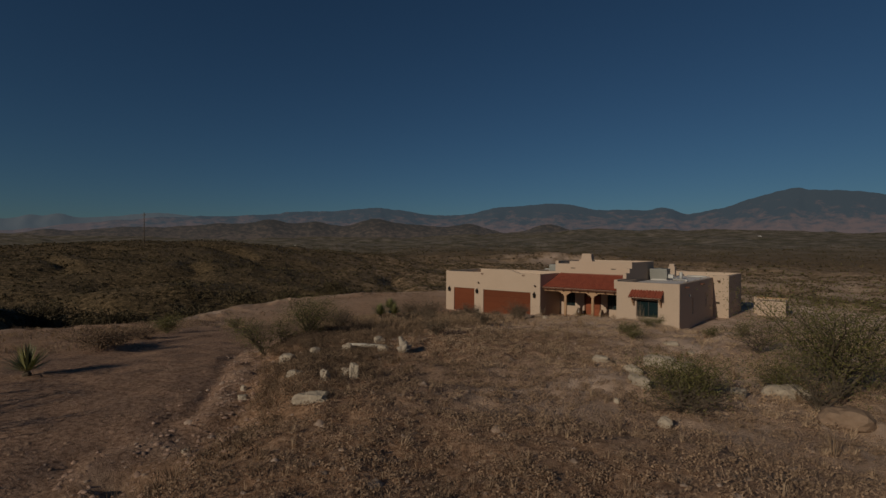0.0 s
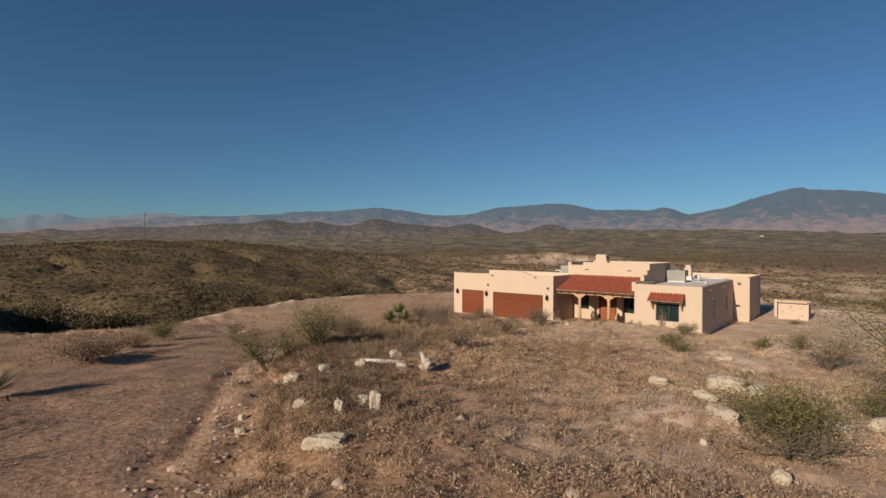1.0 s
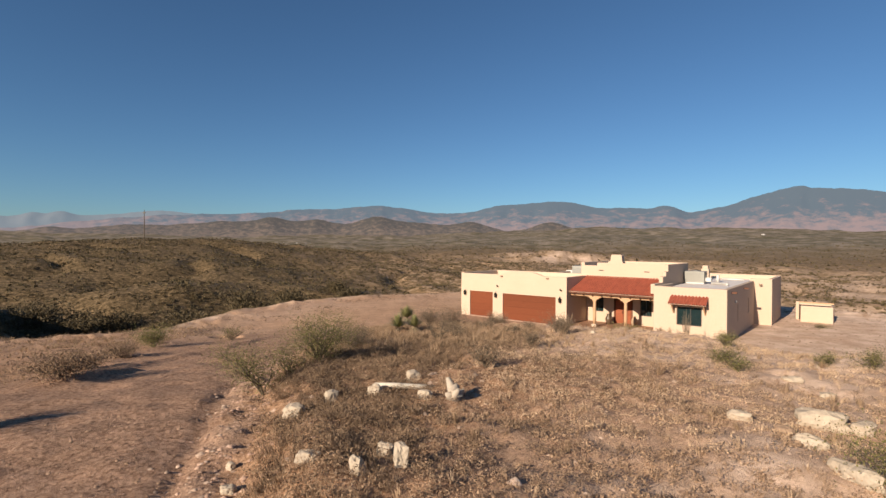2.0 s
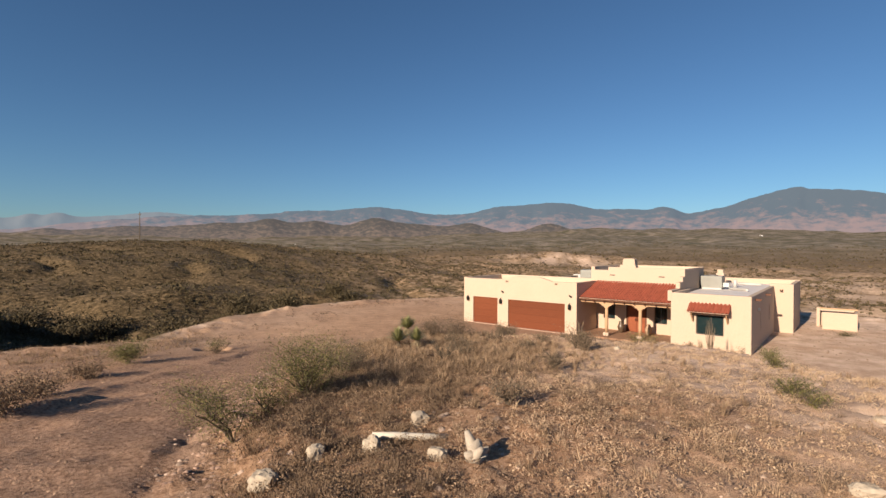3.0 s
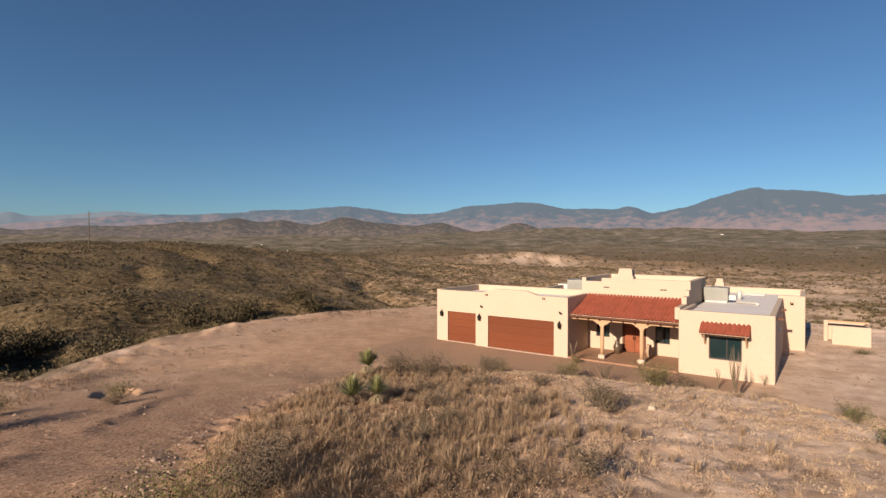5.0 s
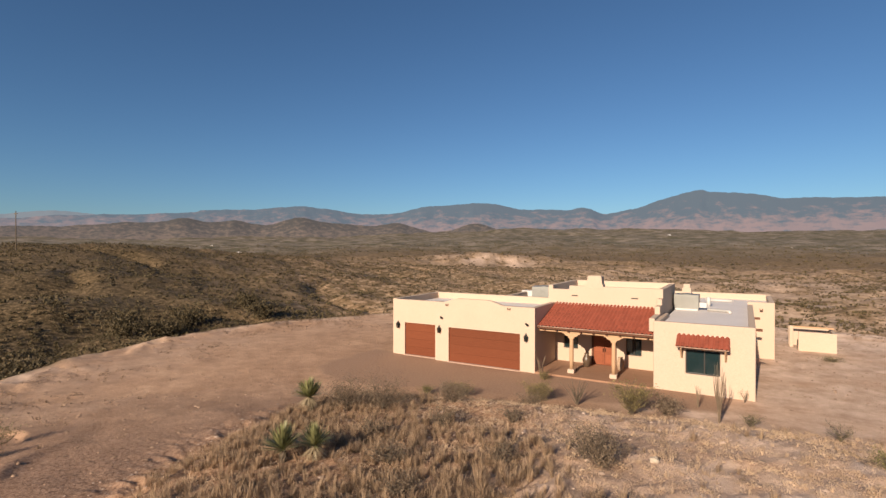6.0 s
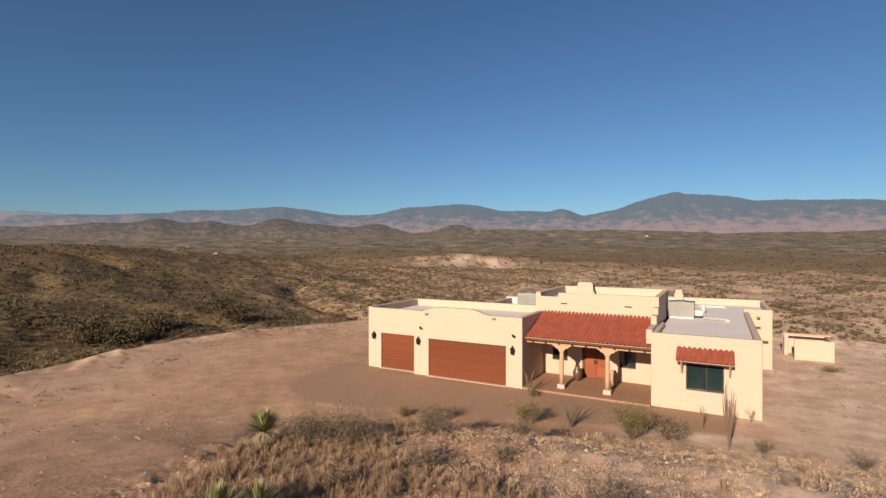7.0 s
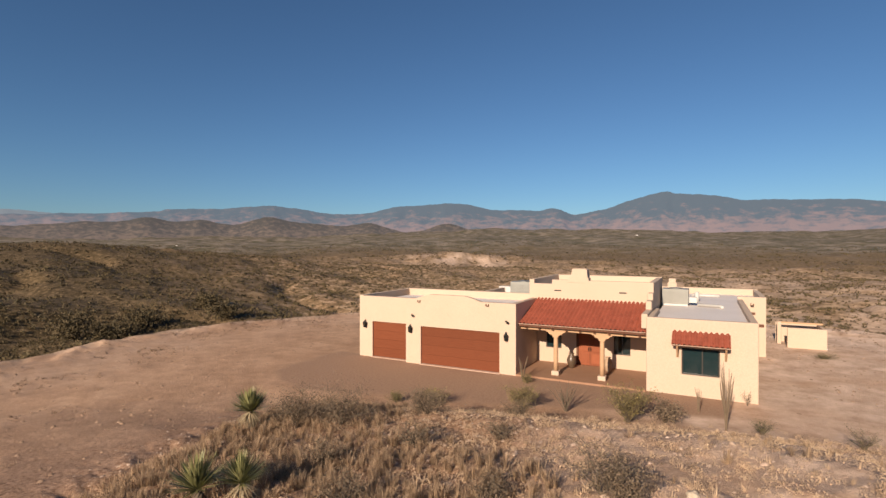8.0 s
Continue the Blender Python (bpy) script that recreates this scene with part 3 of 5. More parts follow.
# middle block with the entrance, higher than the rest
MX0, MX1, MY, MB = -22.35, -15.30, 43.60, 49.6
hp("entry_wall", solid(
    [(GX1, MX1, MY, MY + 0.3, -0.4, 4.78), (MX0, GX1, MY, MY + 0.3, 3.2, 4.78), (-20.95, MX1, MY, MY + 0.3, 4.6, 5.03), (MX0, MX0 + 0.3, MY, MB, 3.2, 5.03), (MX1 - 0.3, MX1, MY, MB, 3.2, 5.0), (MX0, MX1, MB - 0.3, MB, 3.2, 5.03)],
    [(-21.3, -20.38, MY - 0.1, MY + 0.4, 0.95, 2.2), (-17.4, -16.5, MY - 0.1, MY + 0.4, 0.88, 2.2), (-19.46, -18.0, MY - 0.1, MY + 0.4, 0.0, 2.16)], 0.05), M_STUCCO)
hp("roof", boxed(MX0 + 0.25, MX1 - 0.25, MY + 0.2, MB - 0.2, 4.2, 4.55), M_ROOFING, None, "grey coated flat roof of the entry block")
bm = bmesh.new()
extruded(bm, [(-20.02, 4.9), (-20.02, 5.12), (-19.82, 5.2), (-19.76, 5.66), (-19.68, 5.72), (-18.98, 5.72), (-18.90, 5.66), (-18.86, 5.22), (-18.80, 5.12), (-18.80, 4.9)], 0.62, Matrix.Translation((0, MY - 0.02, 0)))
hp("chimney", bm, M_STUCCO, None, "stepped cream stucco chimney")
# stepped wall down to the right-hand wing
hp("stepped_wall", solid([(-15.56, -15.26, 42.9, 43.7, 3.0, 4.5), (-15.56, -15.26, 42.1, 43.7, 3.0, 4.15), (-15.56, -15.26, 40.1, 43.7, 3.0, 3.72)], (), 0.05), M_STUCCO)

# right-hand wing and the cross wing behind it
RX0, RX1, RY, BX1, BY, BB = -15.32, -10.65, 40.015, -9.38, 51.5, 58.0
hp("wing_wall", solid(
    [(RX0, RX1, RY, RY + 0.3, -0.4, 3.60), (RX0, RX0 + 0.3, RY, 44.0, -0.4, 3.60), (RX1 - 0.3, RX1, RY, BY + 0.3, -0.4, 3.60)],
    [(-13.75, -12.18, RY - 0.1, RY + 0.4, 0.99, 2.25), (RX1 - 0.4, RX1 + 0.1, 43.85, 44.25, 1.06, 2.32), (RX1 - 0.4, RX1 + 0.1, 48.5, 49.0, 1.24, 2.4)], 0.05), M_STUCCO)
hp("cross_wing_wall", solid(
    [(RX1 - 0.3, BX1, BY, BY + 0.3, -0.4, 3.78), (BX1 - 0.3, BX1, BY, BB, -0.4, 3.78), (-26.8, BX1, BB - 0.3, BB, -0.4, 3.82), (-26.8, -26.5, GB, BB, -0.4, 3.86), (-26.8, MX0 + 0.1, GB + 0.02, GB + 0.3, -0.4, 3.5)], (), 0.05), M_STUCCO)
hp("roof", boxed(RX0 + 0.2, RX1 - 0.2, RY + 0.2, BY + 0.2, 3.1, 3.36), M_ROOFING, None, "pale grey coated flat roof of the wing")
hp("roof", boxed(-26.6, RX0 + 0.2, MB, BB - 0.2, 3.1, 3.352), M_ROOFING, None, "pale grey coated flat roof of the rear rooms")
hp("roof", boxed(RX0 + 0.2, BX1 - 0.2, BY + 0.2, BB - 0.2, 3.1, 3.356), M_ROOFING, None, "pale grey coated flat roof of the cross wing")
hp("roof", boxed(-26.6, MX0, GB + 0.2, MB, 3.1, 3.352), M_ROOFING, None, "pale grey flat roof behind the garage")
bm = solid([(-15.3, -14.66, 54.4, 55.0, 3.3, 4.35), (-15.22, -14.74, 54.48, 54.92, 4.3, 4.66)], (), 0.04)
hp("chimney", bm, M_STUCCO, None, "small cream stucco chimney")


def garage_door(x0, x1, y):
    door = hp("garage_door", boxed(x0, x1, y + 0.14, y + 0.19, 0.0, 2.26), M_DARKWOOD, None, "red-brown wood sectional garage door")
    for i in range(4):
        z0 = 0.05 + i * 0.553
        n = 1
        for c in range(n):
            a, b = x0 + (x1 - x0) * c / n, x0 + (x1 - x0) * (c + 1) / n
            hp("panel", boxed(a + 0.004, b - 0.004, y + 0.10, y + 0.145, z0, z0 + 0.549, bevel=0.006), M_GARAGE, door)
    hp("threshold", boxed(x0 - 0.05, x1 + 0.05, y - 0.12, y + 0.14, -0.1, 0.03, bevel=0.01), M_CONCRETE, door, "pale pink concrete threshold")
    return door


def fix_levels():
    """Parts laid under a part keep their place in the world."""
    for o in house.children_recursive:
        o.matrix_parent_inverse = house_inv if o.parent == house else Matrix.Identity(4)


garage_door(-31.6, -28.89, GYS)
garage_door(-27.85, -22.84, GY)


def window(x0, x1, z0, z1, y, sash):
    """A bronze sliding window in a wall that faces -y."""
    win = hp("window", solid([(x0, x1, y + 0.10, y + 0.18, z0, z1)], [(x0 + 0.05, x1 - 0.05, y, y + 0.3, z0 + 0.05, z1 - 0.05)], 0.005), M_FRAME, None, "bronze-framed sliding window")
    xm = x0 + (x1 - x0) * sash
    hp("pane", boxed(x0 + 0.05, xm, y + 0.14, y + 0.15, z0 + 0.05, z1 - 0.05), M_GLASS, win)
    hp("pane", boxed(xm, x1 - 0.05, y + 0.12, y + 0.13, z0 + 0.05, z1 - 0.05), M_GLASS, win)
    hp("mullion", boxed(xm - 0.03, xm + 0.03, y + 0.105, y + 0.16, z0 + 0.05, z1 - 0.05), M_FRAME, win)
    return win


window(-13.75, -12.18, 0.99, 2.25, RY, 0.55)
window(-21.3, -20.38, 0.95, 2.2, MY, 0.5)
window(-17.4, -16.5, 0.88, 2.2, MY, 0.5)
for y0, y1, z0, z1 in ((43.85, 44.25, 1.06, 2.32), (48.5, 49.0, 1.24, 2.4)):
    w = hp("side_window", boxed(RX1 - 0.16, RX1 - 0.15, y0, y1, z0, z1), M_GLASS, None, "tall narrow window")
    hp("window_frame", solid([(RX1 - 0.2, RX1 - 0.1, y0, y1, z0, z1)], [(RX1 - 0.3, RX1, y0 + 0.05, y1 - 0.05, z0 + 0.05, z1 - 0.05)], 0.0), M_WHITE, w, "white window frame")

# the double front door
fd = hp("front_door", boxed(-19.46, -18.0, MY + 0.12, MY + 0.2, 0.0, 2.16), M_DARKWOOD, None, "carved red-brown double front door")
for a, b in ((-19.38, -18.74), (-18.72, -18.08)):
    leaf = hp("door_leaf", boxed(a, b, MY + 0.07, MY + 0.125, 0.1, 2.08, bevel=0.006), M_DOOR, fd)
    for z0, z1 in ((0.22, 0.78), (0.90, 1.10), (1.22, 1.58), (1.68, 1.98)):
        hp("door_panel", boxed(a + 0.08, b - 0.08, MY + 0.045, MY + 0.075, z0, z1, bevel=0.015), M_DOOR, fd)
    hp("door_handle", turned(bmesh.new(), [(0.02, -0.12), (0.028, 0.0), (0.02, 0.12)], 8, Matrix.Translation((b - 0.05 if a < -19 else a + 0.05, MY + 0.03, 1.05))), M_IRON, fd, "black iron handle")
hp("door_frame", solid([(-19.50, -17.96, MY - 0.02, MY + 0.12, 0.02, 2.20)], [(-19.38, -18.08, MY - 0.2, MY + 0.3, 0.0, 2.08)], 0.01), M_DARKWOOD, fd)

# ---- porch ----
hp("porch_floor", boxed(GX1 + 0.005, RX0 - 0.005, 39.75, MY - 0.005, -0.3, 0.10, bevel=0.02), M_PORCH, None, "brown concrete porch floor")
T0, T1 = Vector((0, 43.58, 3.84)), Vector((0, 40.20, 2.80))
hp("roof_deck", extruded(bmesh.new(), [(-21.87, 0), (-15.34, 0), (-15.34, 0.08), (-21.87, 0.08)], (T0 - T1).length,
                         Matrix.Translation((0, T1.y, T1.z - 0.10)) @ Euler((math.atan2(T0.z - T1.z, T0.y - T1.y), 0, 0)).to_matrix().to_4x4()), M_DARKWOOD, None, "dark wooden porch roof deck")
beam = hp("porch_beam", boxed(GX1 + 0.01, RX0 - 0.01, 40.52, 40.74, 2.46, 2.68, bevel=0.02), M_POST, None, "long pale wooden porch beam")
hp("fascia", boxed(-21.85, -15.36, 40.19, 40.23, 2.66, 2.76, bevel=0.008), M_DARKWOOD, None, "dark wooden fascia board")
for i in range(9):
    x = -21.5 + i * 0.73
    hp("rafter", extruded(bmesh.new(), [(x - 0.05, -0.28), (x + 0.05, -0.28), (x + 0.05, -0.11), (x - 0.05, -0.11)], (T0 - T1).length - 0.05,
                          Matrix.Translation((0, T1.y + 0.04, T1.z)) @ Euler((math.atan2(T0.z - T1.z, T0.y - T1.y), 0, 0)).to_matrix().to_4x4()), M_DARKWOOD)
for x in (-19.92, -17.50):
    post = hp("porch_post", turned(bmesh.new(), [(0.115, 0.3), (0.125, 0.9), (0.12, 1.7), (0.105, 2.2)], 14, Matrix.Translation((x, 40.63, 0.0))), M_POST, None, "round pale wooden porch post", True)
    hp("post_base", solid([(x - 0.2, x + 0.2, 40.43, 40.83, 0.1, 0.34)], (), 0.03), M_STUCCO, post, "square cream plinth")
    z = [(x - 0.12, 2.12), (x + 0.12, 2.12), (x + 0.2, 2.26), (x + 0.34, 2.30), (x + 0.42, 2.40), (x + 0.52, 2.42), (x + 0.52, 2.5), (x - 0.52, 2.5), (x - 0.52, 2.42), (x - 0.42, 2.40), (x - 0.34, 2.30), (x - 0.2, 2.26)]
    hp("corbel", extruded(bmesh.new(), z, 0.2, Matrix.Translation((0, 40.53, 0))), M_POST, post, "carved wooden corbel")


def tile_mesh(name, width, length):
    """One barrel tile: a trough and a hump side by side, thick at its lower edge. Runs along +y."""
    bm = bmesh.new()
    n = 8
    prof = []
    for i in range(n + 1):
        s = i / n
        prof.append((s * width, 0.042 * math.sin(math.pi * (2 * s - 0.5)) + 0.044))
    rows = []
    for yy, lift in ((0.0, 0.02), (length + 0.06, 0.0)):
        rows.append([bm.verts.new((x, yy, z + lift)) for x, z in prof])
    low = [bm.verts.new((x, 0.0, z + 0.008)) for x, z in prof]
    for i in range(n):
        bm.faces.new((rows[0][i], rows[0][i + 1], rows[1][i + 1], rows[1][i]))
        bm.faces.new((low[i], low[i + 1], rows[0][i + 1], rows[0][i]))
    bmesh.ops.recalc_face_normals(bm, faces=bm.faces)
    me = bpy.data.meshes.new(name)
    bm.to_mesh(me)
    bm.free()
    me.materials.append(M_TILE)
    for p in me.polygons:
        p.use_smooth = True
    return me


rng = random.Random(5)


def tiled(parent, x0, x1, low, high, columns, rows):
    """A slope of clay tiles between a low and a high edge."""
    run = Vector((0, high[0] - low[0], high[1] - low[1]))
    tilt = math.atan2(run.z, run.y)
    wide, length = (x1 - x0) / columns, run.length / rows
    me = tile_mesh("clay_tile", wide, length)
    for r in range(rows):
        for c in range(columns):
            ob = new("clay_tile", me)
            ob.parent = parent
            at = Vector((x0 + c * wide, low[0], low[1])) + run * (r / rows)
            ob.matrix_basis = Matrix.Translation(at + Vector((0, 0, rng.uniform(-0.003, 0.003)))) @ Euler((tilt, rng.uniform(-0.015, 0.015), rng.uniform(-0.006, 0.006))).to_matrix().to_4x4()


tile_roof = hp("tile_roof", boxed(-21.86, -15.35, 43.45, 43.59, 3.76, 3.86, bevel=0.01), M_STUCCO, None, "sloping red clay barrel-tile porch roof")
tiled(tile_roof, -21.86, -15.36, (T1.y - 0.06, T1.z), (T0.y, T0.z + 0.02), 30, 9)

hp("mortar_edge", boxed(-21.86, -15.36, 40.10, 40.16, 2.785, 2.81, bevel=0.006), M_CONCRETE, None, "pale mortar line along the eave")

# ---- awning over the wing's window ----
awning = hp("awning", extruded(bmesh.new(), [(-14.13, 0), (-11.78, 0), (-11.78, 0.05), (-14.13, 0.05)], 0.86,
                               Matrix.Translation((0, 39.28, 2.44)) @ Euler((radians(32), 0, 0)).to_matrix().to_4x4()), M_DARKWOOD, None, "red clay-tiled window awning on brackets")
tiled(awning, -14.16, -11.75, (39.25, 2.49), (40.0, 2.97), 11, 3)
hp("mortar_edge", boxed(-14.15, -11.76, 39.215, 39.26, 2.475, 2.5, bevel=0.006), M_CONCRETE, awning, "pale mortar line")
for x in (-13.98, -11.98):
    hp("bracket", extruded(bmesh.new(), [(0, 0), (0.10, 0), (0.10, 0.62), (0, 0.62)], 0.09, Matrix.Translation((x, 39.93, 1.82))), M_POST, awning, "wooden bracket")
    hp("bracket", extruded(bmesh.new(), [(0, 0), (0.08, 0), (0.08, 0.10), (0, 0.10)], 0.72, Matrix.Translation((x + 0.01, 39.34, 2.42)) @ Euler((0, 0, 0)).to_matrix().to_4x4()), M_POST, awning)
    hp("bracket", extruded(bmesh.new(), [(0, 0), (0.08, 0), (0.08, 0.08), (0, 0.08)], 0.80, Matrix.Translation((x + 0.01, 39.98, 1.86)) @ Euler((radians(135), 0, 0)).to_matrix().to_4x4()), M_POST, awning)


def lantern(x, y, z):
    """A black carriage lantern on the wall."""
    lamp = hp("wall_lantern", boxed(x - 0.06, x + 0.06, y - 0.03, y + 0.01, z - 0.12, z + 0.12, bevel=0.01), M_IRON, None, "black iron wall lantern")
    hp("lantern_body", turned(bmesh.new(), [(0.05, -0.16), (0.09, -0.12), (0.12, 0.12), (0.13, 0.14), (0.05, 0.24), (0.02, 0.30)], 8, Matrix.Translation((x, y - 0.16, z))), M_IRON, lamp)
    hp("lantern_arm", tube(bmesh.new(), [(x, y, z + 0.1), (x, y - 0.08, z + 0.34), (x, y - 0.16, z + 0.3)], [0.015] * 3), M_IRON, lamp)


for x, y in ((-32.1, GYS), (-28.52, GY), (-22.42, GY)):
    lantern(x, y, 2.02)
for x in (-28.45, -22.45):
    eye = hp("flood_light", boxed(x - 0.05, x + 0.05, GY - 0.03, GY + 0.01, 2.86, 2.96, bevel=0.01), M_IRON, None, "small black wall floodlight")
    hp("lamp_head", turned(bmesh.new(), [(0.04, 0), (0.07, 0.08), (0.07, 0.12)], 8, Matrix.Translation((x + 0.08, GY - 0.06, 2.90)) @ Euler((radians(110), 0, 0.5)).to_matrix().to_4x4()), M_IRON, eye)


def canale(x, y, z, along):
    """A roof spout through the parapet."""
    m = Matrix.Translation((x, y, z)) @ Euler((0, 0, {"-y": 0, "+x": radians(90)}[along])).to_matrix().to_4x4()
    bm = solid([(-0.09, 0.09, -0.32, 0.1, -0.05, 0.07)], [(-0.06, 0.06, -0.4, 0.08, -0.02, 0.1)], 0.0)
    bmesh.ops.transform(bm, matrix=m, verts=bm.verts)
    hp("canale", bm, M_DARKWOOD, None, "dark roof drain spout")


for x, y in ((-27.95, GY + 0.24), (-23.55, GY + 0.24)):
    canale(x, y, 3.74, "-y")
for y in (41.6, 46.5):
    canale(RX1, y, 3.28, "+x")
canale(-10.15, BY, 3.3, "-y")
for x in (-20.6, -16.9):
    hp("roof_vent", boxed(x - 0.2, x + 0.2, MY - 0.015, MY + 0.01, 4.36, 4.43, bevel=0.004), M_IRON, None, "dark slot vent")
hp("flood_light", boxed(RX1 - 0.02, RX1 + 0.12, 42.7, 42.85, 2.5, 2.66, bevel=0.02), M_WHITE, None, "white floodlight")
fix_levels()


def air_conditioner(x, y, z, s, turn):
    ac = thing("air_conditioner", pose(x, y, z, 0, 0, turn), "grey metal rooftop air conditioner with white ducts", "air conditioner", "rooftop units")
    w, d, h = 1.5 * s, 1.1 * s, 1.0 * s
    part("cabinet", solid([(-w / 2, w / 2, -d / 2, d / 2, 0.1, h)], (), 0.02), M_GREYMETAL, ac)
    part("curb", boxed(-w / 2 + 0.05, w / 2 - 0.05, -d / 2 + 0.05, d / 2 - 0.05, -0.02, 0.1), M_WHITE, ac, "white roof curb")
    for i in range(7):
        part("louvre", boxed(-w / 2 + 0.1, w / 2 - 0.1, -d / 2 - 0.02, -d / 2 + 0.01, 0.25 * s + i * 0.09 * s, 0.29 * s + i * 0.09 * s), M_GREYMETAL, ac)
    part("fan_grille", turned(bmesh.new(), [(0.38 * s, h), (0.38 * s, h + 0.05), (0.3 * s, h + 0.06)], 16), M_GREYMETAL, ac)
    part("duct", solid([(w / 2, w / 2 + 0.45 * s, -0.2, 0.2, 0.15, 0.5)], (), 0.03), M_WHITE, ac, "white sheet-metal duct")
    return ac


air_conditioner(-14.45, 48.6, 3.38, 1.0, 0)
air_conditioner(-24.3, 48.4, 3.37, 1.15, 8)


def roof_pipe(points, radius, label):
    ob = part("roof_pipe", tube(bmesh.new(), points, [radius] * len(points), 8), M_WHITE, None, label, True)
    return tagged(ob, label, "pipe", "roof pipes")


roof_pipe([(-13.2, 48.2, 3.46), (-12.0, 47.9, 3.46), (-11.9, 47.2, 3.46)], 0.10, "white insulated roof pipe")
roof_pipe([(-13.3, 51.2, 3.36), (-13.3, 51.2, 4.0)], 0.14, "white roof vent pipe")
roof_pipe([(-13.7, 55.2, 3.45), (-11.9, 55.0, 3.45)], 0.10, "white insulated roof pipe")
roof_pipe([(-26.3, 48.6, 3.5), (-25.3, 48.5, 3.5)], 0.12, "white insulated roof pipe")
roof_pipe([(-23.6, 48.1, 3.55), (-22.6, 47.9, 3.75)], 0.16, "white insulated roof pipe")
box_ob = part("roof_box", solid([(-27.0, -25.9, 50.4, 51.0, 3.34, 3.95)], (), 0.04), M_WHITE)
tagged(box_ob, "white painted roof equipment box", "vent box")

# ---- low walled enclosure beside the house ----
yard = thing("utility_enclosure", (-6.6, 57, 0), "low cream stucco utility enclosure with an open side", "enclosure")
for name, b in (("front_wall", (-7.75, -5.5, 55.85, 56.05, -0.3, 1.38)), ("side_wall", (-5.7, -5.5, 56.05, 58.6, -0.3, 1.38)), ("back_wall", (-8.2, -5.5, 58.4, 58.6, -0.3, 1.42)), ("gate_post", (-8.2, -7.95, 57.3, 57.55, -0.3, 1.6))):
    part(name, solid([tuple(v - o for v, o in zip(b, (-6.6, -6.6, 57, 57, 0, 0)))], (), 0.03), M_STUCCO, yard)
part("top_rail", boxed(-1.55, 1.1, 0.35, 0.5, 1.48, 1.6), M_POST, yard, "pale wooden top rail")


def urn(x, y, z, s, material, label):
    ob = part("urn", turned(bmesh.new(), [(0.13 * s, 0), (0.17 * s, 0.06 * s), (0.26 * s, 0.35 * s), (0.27 * s, 0.5 * s), (0.18 * s, 0.72 * s), (0.13 * s, 0.8 * s), (0.17 * s, 0.88 * s), (0.14 * s, 0.88 * s), (0.1 * s, 0.78 * s)], 18), material, None, "", True)
    ob.location = (x, y, z)
    tagged(ob, label, "pot", "porch pots")


urn(-19.55, 42.6, 0.10, 0.95, M_CLAY, "dark glazed clay urn beside the front door")
urn(-17.55, 42.7, 0.10, 0.9, M_PALECLAY, "pale brown clay urn beside the front door")


# ---- scattered growth and stones ----
gen = np.random.default_rng(11)


def scatter(name, templates, xy, size, material, label, category, lift=0.0, lean=0.15, flat=None):
    """One object of many small clumps: each a turned and scaled copy of one of some templates (vertices, triangles)."""
    z = height(xy[:, 0], xy[:, 1]) + lift
    pick = gen.integers(0, len(templates), len(xy))
    turn = gen.uniform(0, 2 * math.pi, len(xy))
    leans = gen.normal(0, lean, (len(xy), 2))
    vs, fs, at = [], [], 0
    for k, (tv, tf) in enumerate(templates):
        on = np.where(pick == k)[0]
        if not len(on):
            continue
        c, s = np.cos(turn[on])[:, None], np.sin(turn[on])[:, None]
        sc = size[on][:, None]
        x, y, h = tv[None, :, 0], tv[None, :, 1], tv[None, :, 2]
        wx, wy, wz = (x * c - y * s) * sc, (x * s + y * c) * sc, h * sc * (flat[on][:, None] if flat is not None else 1.0)
        wx, wy = wx + leans[on, :1] * wz, wy + leans[on, 1:] * wz
        v = np.stack([wx + xy[on, 0][:, None], wy + xy[on, 1][:, None], wz + z[on][:, None]], -1).reshape(-1, 3)
        f = (tf[None] + (np.arange(len(on)) * len(tv))[:, None, None]).reshape(-1, 3) + at
        vs.append(v)
        fs.append(f)
        at += len(v)
    ob = from_arrays(name, np.concatenate(vs), np.concatenate(fs), material)
    return tagged(ob, label, category, kind="stuff")


def tuft(blades, tall, spread, wide, droop):
    """A clump of grass blades, each bent once."""
    v, f = [], []
    for _ in range(blades):
        a, r = gen.uniform(0, 2 * math.pi), spread * gen.uniform(0, 0.35)
        out = gen.uniform(0.1, 1.0) ** 1.2 * spread
        h = tall * gen.uniform(0.45, 1.0)
        d, n = np.array([math.cos(a), math.sin(a)]), np.array([-math.sin(a), math.cos(a)]) * wide
        p0, p1, p2 = d * r, d * (r + out * 0.45), d * (r + out)
        k = len(v)
        v += [(*(p0 - n), -0.02), (*(p0 + n), -0.02), (*(p1 - n * 0.7), h * 0.65), (*(p1 + n * 0.7), h * 0.65), (*p2, h * (1 - droop * gen.uniform(0, 0.5)))]
        f += [(k, k + 1, k + 3), (k, k + 3, k + 2), (k + 2, k + 3, k + 4)]
    return np.array(v), np.array(f)


